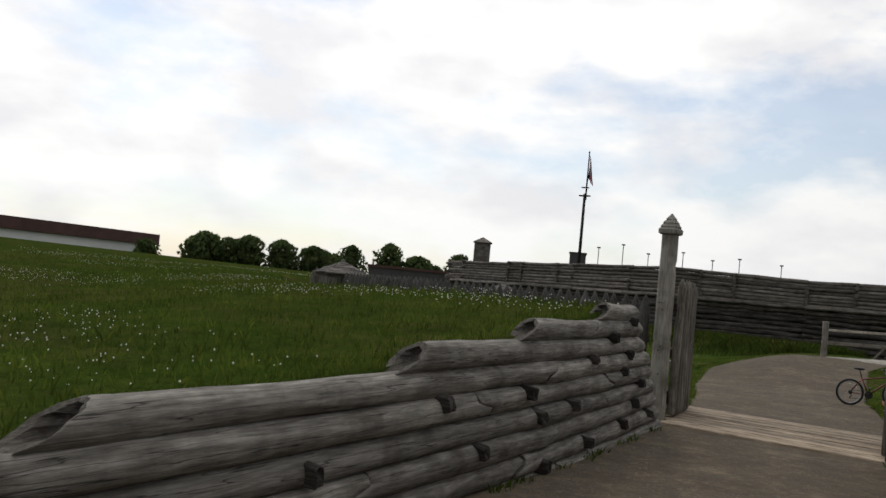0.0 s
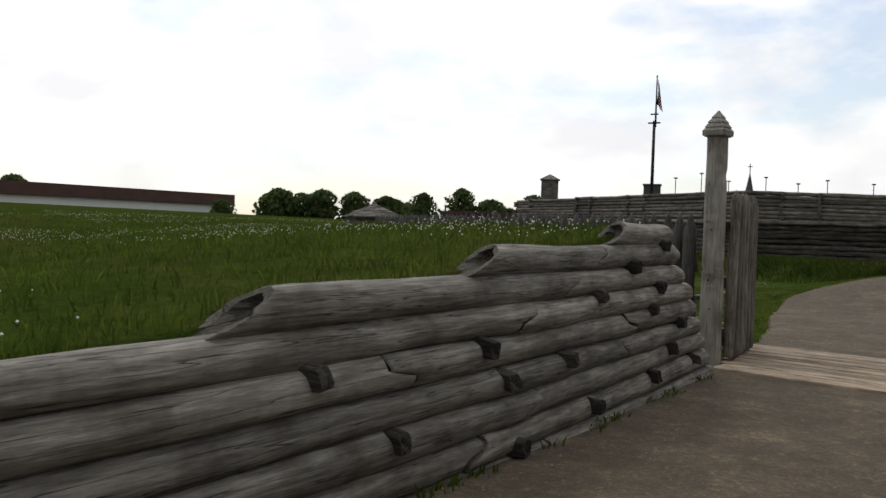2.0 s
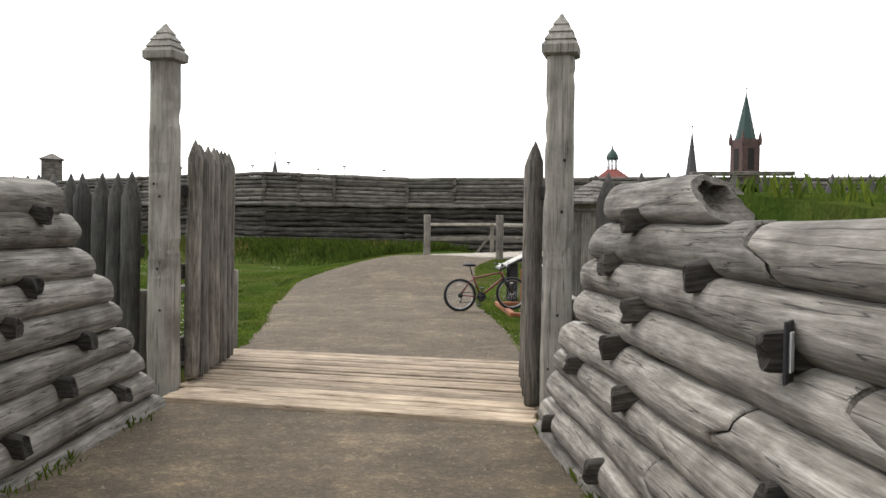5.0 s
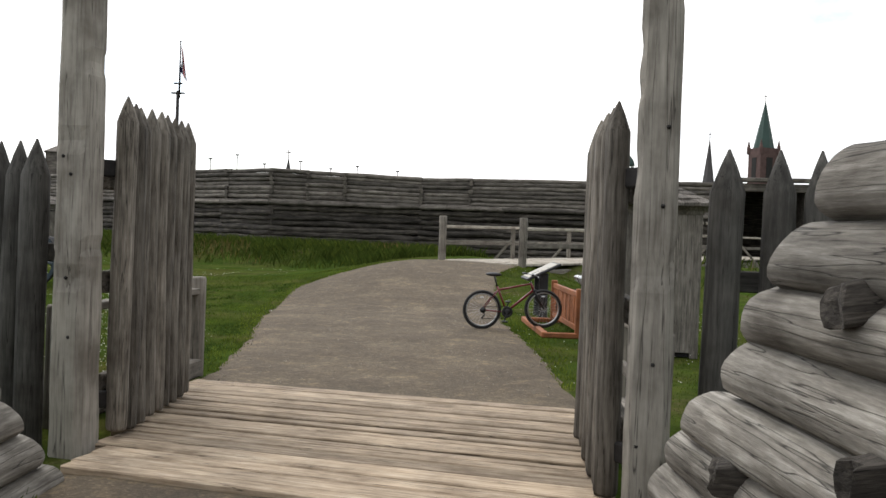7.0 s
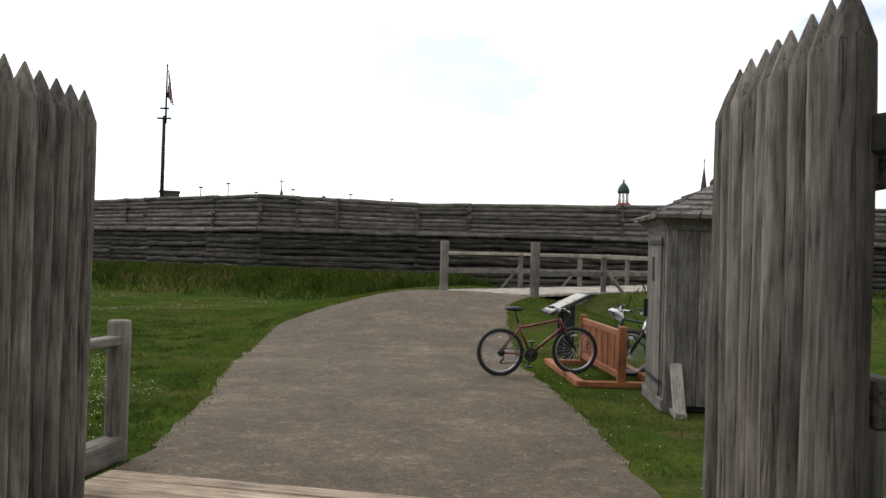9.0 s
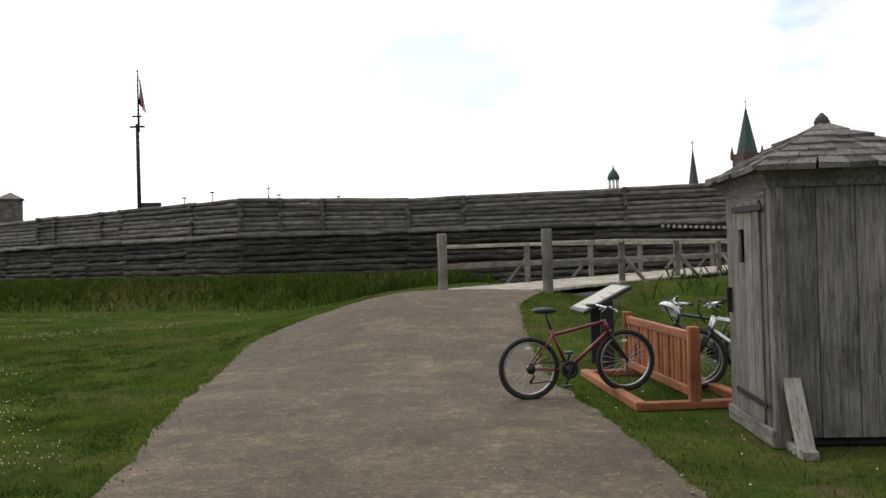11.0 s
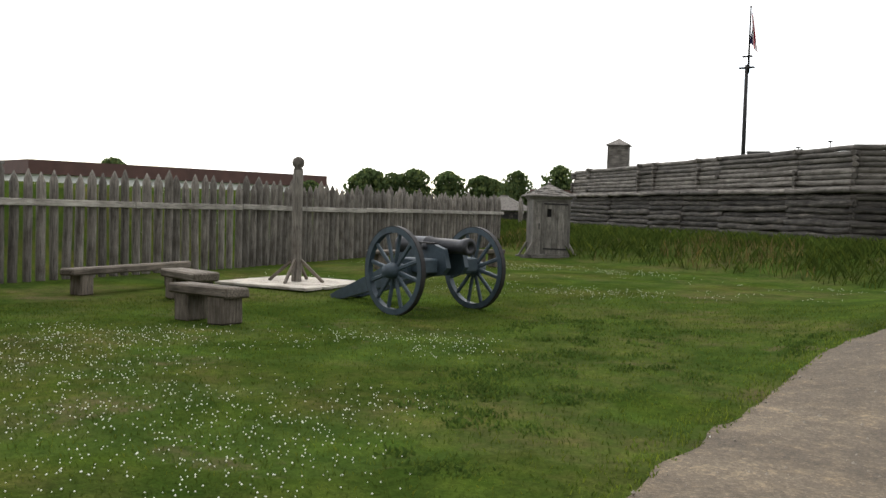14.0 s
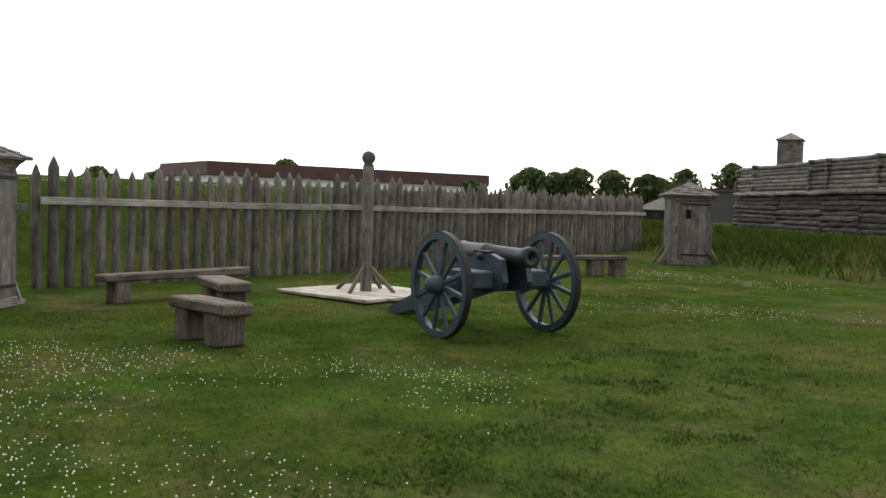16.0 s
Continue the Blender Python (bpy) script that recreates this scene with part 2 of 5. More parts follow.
STEEL = plain("bare_steel", (0.45, 0.45, 0.46), 0.35, 0.9, 0.2, 30)
RUBBER = plain("tyre_rubber", (0.016, 0.016, 0.016), 0.8, 0, 0.3, 60)
BLACK = plain("black_plastic", (0.018, 0.018, 0.02), 0.45, 0, 0.3, 20)
RED = plain("red_bicycle_paint", (0.12, 0.008, 0.012), 0.3, 0.1, 0.15, 10, 0.5, 0.02)
SILVER = plain("silver_bicycle_paint", (0.5, 0.51, 0.52), 0.3, 0.6, 0.15, 10, 0.5, 0.02)
TEAL = plain("dark_bicycle_paint", (0.012, 0.03, 0.035), 0.35, 0.1, 0.2, 10, 0.5, 0.02)
WHITE = plain("white_plastic", (0.75, 0.76, 0.76), 0.35, 0, 0.08, 15)
CREAM = plain("printed_panel", (0.34, 0.31, 0.25), 0.4, 0, 0.12, 5)
LAWN = turf("mown_lawn", (0.029, 0.051, 0.011), (0.077, 0.069, 0.029), (0.049, 0.07, 0.015), (0.09, 0.07, 0.041))
MEADOW = turf("glacis_meadow", (0.026, 0.046, 0.008), (0.07, 0.063, 0.023), (0.043, 0.06, 0.012))
BLADE = leafy("grass_blade", (0.072, 0.108, 0.02), 0.4, 1.1)
EDGE = leafy("path_edge_grass", (0.105, 0.155, 0.026), 0.4, 1.1)
WEED = leafy("tall_weed", (0.044, 0.068, 0.014), 0.5, 0.9)
BROAD = leafy("broad_weed_leaf", (0.062, 0.106, 0.024), 0.35, 1.7)
STRAW = leafy("seeding_grass", (0.12, 0.105, 0.042), 0.35, 1.5)
CLOVER = plain("clover_flower", (0.72, 0.72, 0.62), 0.8, 0, 0.15, 4)
GRAVEL = gravel("gravel_path")
STONE = plain("pebble", (0.22, 0.19, 0.15), 0.85, 0, 0.35, 30)
LEAF = leafy("tree_foliage", (0.085, 0.125, 0.052), 0.45, 0.5)
BARK = plain("tree_bark", (0.07, 0.058, 0.045), 0.9, 0, 0.3, 3)
RENDERED = plain("white_rendered_wall", (0.74, 0.74, 0.72), 0.8, 0, 0.05, 0.3)
FASCIA = plain("brown_roof_fascia", (0.075, 0.035, 0.027), 0.7, 0, 0.2, 0.4)
BRICK = plain("brown_sandstone", (0.085, 0.05, 0.045), 0.85, 0, 0.3, 0.5)
COPPER = plain("green_copper_spire", (0.024, 0.052, 0.043), 0.6, 0.1, 0.2, 0.3)
SLATE = plain("dark_slate", (0.06, 0.055, 0.055), 0.7, 0, 0.2, 0.5)
REDROOF = plain("red_tile_roof", (0.17, 0.045, 0.035), 0.8, 0, 0.2, 0.6)
FLAGRED = plain("flag_red", (0.36, 0.03, 0.04), 0.85, 0, 0.1, 4)
FLAGWHITE = plain("flag_white", (0.7, 0.7, 0.7), 0.85, 0, 0.05, 4)
FLAGBLUE = plain("flag_blue", (0.02, 0.028, 0.11), 0.85, 0, 0.1, 4)
# near-black colour that stands in for the shade inside openings
INSIDE = plain("interior_shade_black", (0.02, 0.019, 0.018), 0.95, 0, 0.3, 2)


# ---- building blocks ----
def mesh_of(name, verts, faces, mat, smooth=False):
    me = bpy.data.meshes.new(name)
    me.from_pydata([tuple(v) for v in verts], [], faces)
    me.materials.append(mat)
    if smooth:
        me.polygons.foreach_set("use_smooth", [True] * len(me.polygons))
    return me


def thing(name, m=None, label="", category="", group="", kind=""):
    ob = new(name)
    ob.matrix_basis = m or Matrix()
    return tagged(ob, label, category, group, kind)


def part(name, me, parent, m=None, label="", world=False):
    ob = new(name, me)
    ob.parent = parent
    m = m or Matrix()
    ob.matrix_basis = parent.matrix_basis.inverted() @ m if world else m
    if label:
        ob["label"] = label
    return ob


def along(p0, p1, roll=0.0):
    """A pose at p0 whose X axis points to p1."""
    d = (Vector(p1) - Vector(p0)).normalized()
    return Matrix.Translation(p0) @ d.to_track_quat("X", "Z").to_matrix().to_4x4() @ Matrix.Rotation(roll, 4, "X")


def up(x, y, z, yaw=90.0):
    """An upright pose: X points up, Y (a board's width) along the yaw."""
    a = radians(yaw)
    return Matrix(((0, math.cos(a), -math.sin(a), x), (0, math.sin(a), math.cos(a), y), (1, 0, 0, z), (0, 0, 0, 1)))


def timber(length, w, h, mat, bevel=0.012, seed=0, wob=0.0):
    """A squared timber along X with softened, slightly uneven edges."""
    rng = random.Random(seed)
    bm = bmesh.new()
    bmesh.ops.create_cube(bm, size=1)
    for v in bm.verts:
        v.co = Vector(((v.co.x + 0.5) * length, v.co.y * w, v.co.z * h))
        v.co += Vector((rng.uniform(-wob, wob), rng.uniform(-wob, wob), rng.uniform(-wob, wob)))
    if bevel:
        bmesh.ops.bevel(bm, geom=bm.edges[:], offset=bevel, segments=1, affect="EDGES")
    me = bpy.data.meshes.new("timber")
    bm.to_mesh(me)
    bm.free()
    me.materials.append(mat)
    return me


def log(length, r, mat, seed=0, segs=14, step=0.3, tip=0.0, cut0=0.0, cut1=0.0, bow=0.012, flat=0.0, lump=0.11, end_mat=None, rotten=0.0, lap0=0.0, lap1=0.0):
    """A round log along X; tip: a sharpened end of that length; cut: slant of the end faces; rotten: depth of a hollow in the first end; lap: length of a half lap."""
    rng = random.Random(seed)
    off = rng.uniform(0, 900)
    count = max(3, int(length / step) + 1)
    rim = min(0.025, length * 0.1)
    stations = [(0.0, 0.9 if not rotten else 0.97), (rim, 1.0)]
    stations += [(length * k / count, 1.0) for k in range(1, count) if length * k / count > rim]
    if tip:
        stations = [s for s in stations if s[0] < length - tip - 0.02]
        stations += [(length - tip, 0.98), (length - tip * 0.45, 0.5), (length - 0.012, 0.07)]
    else:
        stations += [(length - rim, 1.0), (length, 0.9)]
    if rotten:
        stations = [(rotten, 0.3), (rotten * 0.75, 0.52), (0.03, 0.7)] + stations
    verts, faces = [], []
    for n, (x, k) in enumerate(stations):
        cy = bow * noise.noise(Vector((x * 0.7, off, 1.5)))
        cz = bow * noise.noise(Vector((x * 0.7, off, 7.5)))
        inner = rotten and n < 4
        for s in range(segs):
            a = 2 * math.pi * s / segs
            rr = r * k * (1 + lump * noise.noise(Vector((x * 0.9, math.cos(a) * 1.3 + off, math.sin(a) * 1.3))) + 0.035 * noise.noise(Vector((x * 4, math.cos(a) * 3 + off, math.sin(a) * 3))))
            if inner and n < 3:
                rr *= 1 + 0.35 * noise.noise(Vector((off, math.cos(a) * 2.2, math.sin(a) * 2.2)))
            y, z = rr * math.cos(a), rr * math.sin(a)
            if flat:
                z = max(-r * flat, min(r * flat, z))
            lean = cut0 * (z / r) * max(0, 1 - x / 0.5) + cut1 * (z / r) * max(0, 1 - (length - x) / 0.5)
            half = max(-1.0, min(1.0, z / (0.2 * r)))
            lean += half * (lap0 * max(0, 1 - x / 0.6) + lap1 * max(0, 1 - (length - x) / 0.6)) / (2 * r)
            jag = 0.05 * noise.noise(Vector((off, math.cos(a) * 3.1, math.sin(a) * 3.1))) if rotten and n in (2, 3) else 0
            verts.append((x + lean * r * 2 + jag, y + cy, z + cz))
    for i in range(len(stations) - 1):
        for s in range(segs):
            a, b = i * segs + s, i * segs + (s + 1) % segs
            faces.append((a, b, b + segs, a + segs))
    faces.append(tuple(range(segs - 1, -1, -1)))
    faces.append(tuple(range((len(stations) - 1) * segs, len(stations) * segs)))
    me = mesh_of("log", verts, faces, mat, True)
    if end_mat:
        me.materials.append(end_mat)
    for n, f in enumerate(me.polygons):
        if n >= len(faces) - 2 or rotten and n < 3 * segs:
            f.use_smooth = False
            f.material_index = 1 if end_mat else 0
    return me


def lathe(profile, mat, segs=20, closed=False, smooth=True):
    """A body turned about the X axis from (x, r) pairs."""
    verts = [(x, r * math.cos(2 * math.pi * s / segs), r * math.sin(2 * math.pi * s / segs)) for x, r in profile for s in range(segs)]
    faces, count = [], len(profile)
    for i in range(count if closed else count - 1):
        j = (i + 1) % count
        for s in range(segs):
            t = (s + 1) % segs
            faces.append((i * segs + s, i * segs + t, j * segs + t, j * segs + s))
    if not closed:
        faces.append(tuple(range(segs - 1, -1, -1)))
        faces.append(tuple(range((count - 1) * segs, count * segs)))
    return mesh_of("turned", verts, faces, mat, smooth)


def rod(r, length, mat, segs=10):
    return lathe([(0, r), (length, r)], mat, segs)


def prism(points, depth, mat):
    """A flat outline in X, Z given depth along Y."""
    k = len(points)
    verts = [(x, -depth / 2, z) for x, z in points] + [(x, depth / 2, z) for x, z in points]
    faces = [tuple(range(k)), tuple(range(2 * k - 1, k - 1, -1))]
    faces += [(i, i + k, (i + 1) % k + k, (i + 1) % k) for i in range(k)]
    return mesh_of("prism", verts, faces, mat)


def box(x0, x1, y0, y1, z0, z1, mat):
    v = [(x, y, z) for x in (x0, x1) for y in (y0, y1) for z in (z0, z1)]
    return mesh_of("box", v, [(0, 1, 3, 2), (4, 6, 7, 5), (0, 4, 5, 1), (2, 3, 7, 6), (0, 2, 6, 4), (1, 5, 7, 3)], mat)


def tube(points, r, mat, segs=10, closed=False):
    """A bent pipe through points."""
    pts = [Vector(p) for p in points]
    verts, faces, count = [], [], len(points)
    for i, p in enumerate(pts):
        a, b = pts[(i - 1) % count if closed else max(0, i - 1)], pts[(i + 1) % count if closed else min(count - 1, i + 1)]
        q = (b - a).normalized().to_track_quat("X", "Z")
        verts += [p + q @ Vector((0, r * math.cos(2 * math.pi * s / segs), r * math.sin(2 * math.pi * s / segs))) for s in range(segs)]
    for i in range(count if closed else count - 1):
        j = (i + 1) % count
        faces += [(i * segs + s, i * segs + (s + 1) % segs, j * segs + (s + 1) % segs, j * segs + s) for s in range(segs)]
    if not closed:
        faces += [tuple(range(segs - 1, -1, -1)), tuple(range((count - 1) * segs, count * segs))]
    return mesh_of("tube", verts, faces, mat, True)


def smooth(a, b, x):
    t = min(1.0, max(0.0, (x - a) / (b - a)))
    return t * t * (3 - 2 * t)


def offset_from(x, y, line):
    """Distance to a polyline, and on which side of it (left of its run is positive)."""
    best, side = 1e9, 1
    for (x0, y0), (x1, y1) in zip(line, line[1:]):
        dx, dy = x1 - x0, y1 - y0
        k = min(1, max(0, ((x - x0) * dx + (y - y0) * dy) / (dx * dx + dy * dy)))
        d = math.hypot(x - x0 - k * dx, y - y0 - k * dy)
        if d < best - 1e-9:
            best, side = d, 1 if dx * (y - y0) - dy * (x - x0) > 0 else -1
    return best * side


# ---- plan ----
COUNTERSCARP = [(70, 46), (14, 39), (3, 36.5), (-2.6, 36.6), (-5.5, 41.5), (-11, 44.6), (-20, 47.2), (-46, 66), (-90, 90)]
PALISADE = [(-4.25, 15.75), (-10, 19.2), (-19.4, 26.4), (-20.9, 33.0), (-26.8, 51.2)]
CREST = [(90, 12.8), (20, 13.2), (0.2, 14.9), (-3.8, 15.6), (-10, 19.2), (-19.4, 26.4), (-20.9, 33.0), (-26.8, 51.2), (-50, 80)]


def ground_z(x, y):
    z = 0.017 * min(18, max(0, 15 - y))
    d = -offset_from(x, y, COUNTERSCARP) if y > 28 else -20
    if d > -3:
        z += 0.75 * smooth(-2.0, 1.6, d) - 2.6 * smooth(3.0, 9.0, d)
    ramp_w = math.exp(-(max(0, x + 0.7) / 1.9) ** 2 - (max(0, -3.4 - x) / 3.0) ** 2)
    z = max(z, 0.74 * smooth(26.5, 35.5, y) * ramp_w) if d < 1.0 else z
    return z


def bank_z(x, y):
    d = offset_from(x, y, CREST)
    left = x < -1.9
    w = 1 - smooth(4, 34, abs(x + 1.9))
    z = 1.96 - 0.096 * max(0, d - 3.0) * w + 0.018 * max(0, -x - 14) * (1 if left else 0)
    z -= 0.2 * smooth(6, 16, -x)
    z = max(z, 0.2)
    return z * smooth(1.1, 3.5, d) + 0.02 * noise.noise(Vector((x * 0.8, y * 0.8, 3)))


# ---- ground ----
def sheet(name, xs, ys, height, mat):
    verts = [(x, y, height(x, y)) for y in ys for x in xs]
    k = len(xs)
    faces = [(j * k + i, j * k + i + 1, (j + 1) * k + i + 1, (j + 1) * k + i) for j in range(len(ys) - 1) for i in range(k - 1)]
    return mesh_of(name, verts, faces, mat, True)


def steps(a, b, d):
    return [a + (b - a) * k / round((b - a) / d) for k in range(round((b - a) / d) + 1)]


far_x = [-2500, -900, -400, -220, -120, -75]
ground = new("ground", sheet("ground", far_x + steps(-50, 34, 0.6) + [60, 120, 300, 900, 2500],
                             [-900, -300, -100, -50, -28] + steps(-20, 66, 0.6) + [76, 90, 120, 220, 500, 1200, 2500],
                             lambda x, y: ground_z(x, y) if abs(y) < 95 and abs(x) < 95 else -0.2, LAWN))
tagged(ground, "mown green lawn with worn patches and white clover", "lawn", kind="structure")


def right_face(y):
    return -0.1 + 0.125 * (14.3 - y)


def left_face(y):
    return -3.22 - 0.05 * max(0, min(y, 14.6) - 9)


def strip(name, left, right, ys, mat, lift=0.03, cols=12, wob=0.08):
    verts, faces = [], []
    for y in ys:
        x0 = left(y) + wob * noise.noise(Vector((y * 1.7, 2, 9))) + 0.25 * wob * noise.noise(Vector((y * 5, 4, 9)))
        x1 = right(y) + wob * noise.noise(Vector((y * 1.7, 8, 1))) + 0.25 * wob * noise.noise(Vector((y * 5, 1, 9)))
        for c in range(cols + 1):
            x = x0 + (x1 - x0) * c / cols
            edge = min(c, cols - c)
            z = ground_z(x, y) + (lift + 0.008 * noise.noise(Vector((x * 2, y * 2, 0))) if edge else 0.008)
            verts.append((x, y, z))
    k = cols + 1
    faces = [(j * k + i, j * k + i + 1, (j + 1) * k + i + 1, (j + 1) * k + i) for j in range(len(ys) - 1) for i in range(cols)]
    return mesh_of(name, verts, faces, mat, True)


def through_points(points):
    ys, xs = [p[1] for p in points], [p[0] for p in points]
    return lambda y: float(np.interp(y, ys, xs))


PATH_L = through_points([(-3.95, 18.2), (-4.0, 19.2), (-4.45, 22.0), (-4.75, 23.2), (-5.1, 24.9), (-5.3, 26.3), (-5.65, 28.9), (-5.8, 30.2), (-5.65, 31.6), (-5.3, 32.9), (-4.4, 34.6), (-3.1, 36.3)])
PATH_R = through_points([(-0.05, 18.0), (-0.12, 19.0), (-0.27, 20.8), (-0.42, 22.5), (-0.62, 24.0), (-0.85, 25.6), (-1.0, 28.5), (-1.08, 30.6), (-1.1, 32.6), (-0.75, 33.8), (-0.5, 34.6), (-1.9, 35.5), (-2.6, 36.3)])
approach = new("path", strip("path", lambda y: left_face(y) - 0.16, lambda y: right_face(y) + 0.14, steps(-9, 15.2, 0.3), GRAVEL))
tagged(approach, "grey-brown fine gravel path between log walls", "path", kind="structure")
inner = new("path", strip("path", PATH_L, PATH_R, steps(17.6, 36.2, 0.08), GRAVEL))
tagged(inner, "grey-brown gravel path curving across the lawn", "path", kind="structure")


def bank(name, xs_at, ys, label, skirt):
    verts, k = [], len(xs_at(0))
    for y in ys:
        row = xs_at(y)
        verts += [(x, y, bank_z(x, y) if n not in (skirt % len(row),) else -0.3) for n, x in enumerate(row)]
    faces = [(j * k + i, j * k + i + 1, (j + 1) * k + i + 1, (j + 1) * k + i) for j in range(len(ys) - 1) for i in range(k - 1)]
    ob = new(name, mesh_of(name, verts, faces, MEADOW, True))
    return tagged(ob, label, "grass bank", kind="structure")


near_l = [-0.239, -0.24, -0.37] + [-0.62 - 0.45 * k for k in range(45)] + [-21.6 - 1.6 * k for k in range(25)] + [-77, -117, -177, -257]
bank("ground_bank", lambda y: [left_face(y) + v for v in near_l[::-1]], steps(-12, 16, 0.45) + steps(17, 60, 1.0), "grassy earth bank dotted with white clover", -1)
near_r = [0.219, 0.22, 0.35] + [0.6 + 0.5 * k for k in range(30)] + [18, 24, 32, 45, 70, 120]
bank("ground_bank", lambda y: [right_face(min(y, 14.3)) + v for v in near_r], steps(-12, 16, 0.45), "grassy earth bank above the log wall", 0)

# ---- log retaining walls ----
PITCH, RADIUS = 0.229, 0.122


def tie_end(rng):
    """The hewn end of a tie log: tapered, with a split and knocked-off corners, along X."""
    w, h = rng.uniform(0.115, 0.145), rng.uniform(0.135, 0.17)
    bm = bmesh.new()
    bmesh.ops.create_cube(bm, size=1)
    bmesh.ops.subdivide_edges(bm, edges=bm.edges[:], cuts=2, use_grid_fill=True)
    off = rng.uniform(0, 99)
    for v in bm.verts:
        k = v.co.x + 0.5
        slim = 1 - 0.16 * k
        c = Vector((k * 0.26, v.co.y * w * slim, v.co.z * h * slim))
        if abs(v.co.y) > 0.4 and abs(v.co.z) > 0.4:
            c.y, c.z = c.y * 0.92, c.z * 0.92
        if k > 0.9:
            c.x += 0.035 * noise.noise(Vector((off, v.co.y * 3, v.co.z * 3))) - 0.02 * v.co.z
            if abs(v.co.y) < 0.2:
                c.x -= 0.02
        v.co = c + 0.012 * Vector((0, noise.noise(c * 9 + Vector((off, 0, 0))), noise.noise(c * 9 + Vector((0, off, 0)))))
    bmesh.ops.bevel(bm, geom=[e for e in bm.edges if e.calc_face_angle(0) > 0.5], offset=0.008, segments=1, affect="EDGES")
    me = bpy.data.meshes.new("tie_end")
    bm.to_mesh(me)
    bm.free()
    me.materials.append(PEG)
    return me


def retaining_wall(name, face, starts, ends, joints, pegs, seed, label, shift):
    wall = thing(name, None, label, "log wall", kind="structure")
    rng = random.Random(seed)
    sign = 1 if face(5) < -1 else -1
    for k in range(9):
        z = 0.02 + PITCH * k
        cuts = [starts[k], *joints.get(k, []), ends[k]]
        lap, setback = 0.0, rng.uniform(-0.012, 0.012) + shift + 0.012 * k
        for a, b in zip(cuts, cuts[1:]):
            first, last = a == cuts[0], b == cuts[-1]
            r = RADIUS * rng.uniform(0.97, 1.06)
            inset = setback + rng.uniform(-0.012, 0.012)
            free = first and a > -3.5
            m = along((face(a) - sign * (RADIUS + inset), a, z + rng.uniform(-0.008, 0.008)), (face(b) - sign * (RADIUS + inset), b, z + rng.uniform(-0.008, 0.008)))
            before, lap = lap, 0.0 if last else rng.choice((-1, 1)) * rng.uniform(0.07, 0.15)
            me = log(math.hypot(b - a, face(b) - face(a)) - (0 if last else 0.012), r, LOG, seed * 100 + k * 10 + int(a * 3), 24, 0.16, cut0=1.0 if free else 0, cut1=-rng.uniform(0.05, 0.4) if last else 0, bow=0.018, lump=0.13, end_mat=END, rotten=0.2 if free else 0.0, lap0=before, lap1=lap)
            part("log", me, wall, m)
    for y, z in pegs:
        x = face(y) - sign * (shift + 0.012 * (z - 0.02) / PITCH)
        part("tie_end", tie_end(rng), wall, along((x - sign * 0.19, y, z + 0.02), (x + sign * 0.1, y + rng.uniform(-0.04, 0.05), z - rng.uniform(-0.01, 0.05)), rng.uniform(-0.22, 0.22)), "dark squared tie log end")
    return wall


L_ENDS = [14.82, 14.62, 14.38, 14.12, 13.87, 13.7, 13.42, 13.16, 12.92]
retaining_wall("wall_west", left_face, [-4, -4, -4, -4, 0.6, 2.62, 5.9, 8.32, 11.1], L_ENDS,
               {0: [1.5, 9.2], 1: [3.0, 8.13], 2: [5.2, 9.0], 3: [1.4, 8.67, 11.2], 4: [7.22, 11.4], 5: [8.94], 6: [9.84], 7: [10.58]},
               [(6.37, 1.01), (8.25, 1.01), (8.55, 0.74), (9.64, 0.76), (10.4, 1.27), (8.67, 0.21), (7.13, 0.54), (10.3, 0.26), (12.5, 1.75), (11.43, 1.54), (12.31, 1.3),
                (12.02, 1.06), (13.14, 0.82), (13.81, 0.35), (12.74, 0.55), (12.08, 0.32), (4.56, 0.69)],
               3, "battered retaining wall of stacked weathered grey logs", 0.0)
R_ENDS = [14.3, 14.05, 13.8, 13.62, 13.34, 13.0, 12.85, 12.65, 12.4]
retaining_wall("wall_east", right_face, [-4, -4, -4, -4, -4, -4, -4, -4, 10.75], R_ENDS,
               {0: [4.0, 10.9], 1: [2.5, 9.5], 2: [5.6, 11.09], 3: [8.64, 11.0], 4: [3.9, 10.3], 5: [9.3], 6: [8.22], 7: [10.16]},
               [(11.68, 1.75), (12.06, 1.51), (10.62, 1.52), (11.52, 1.28), (9.8, 1.3), (11.9, 1.05), (12.8, 0.79), (11.6, 0.82), (13.46, 0.25), (12.1, 0.27), (9.74, 0.82),
                (8.48, 1.06), (9.04, 0.6), (7.2, 0.6)],
               7, "retaining wall of stacked sun-bleached grey logs", -0.085)
tag = thing("marker_plate", pose(right_face(9.8) - 0.03, 9.72, 1.32, 0, 0, 60), "small black and white marker plate on a tie log end", "plate")
part("backing", timber(0.1, 0.2, 0.012, BLACK, 0.003, 1), tag, Matrix.Translation((-0.05, 0, 0)) @ Matrix.Rotation(math.pi / 2, 4, "X"), "black plate")
part("face", timber(0.05, 0.13, 0.006, WHITE, 0.002, 1), tag, Matrix.Translation((-0.02, -0.009, 0.0)) @ Matrix.Rotation(math.pi / 2, 4, "X"), "white face")

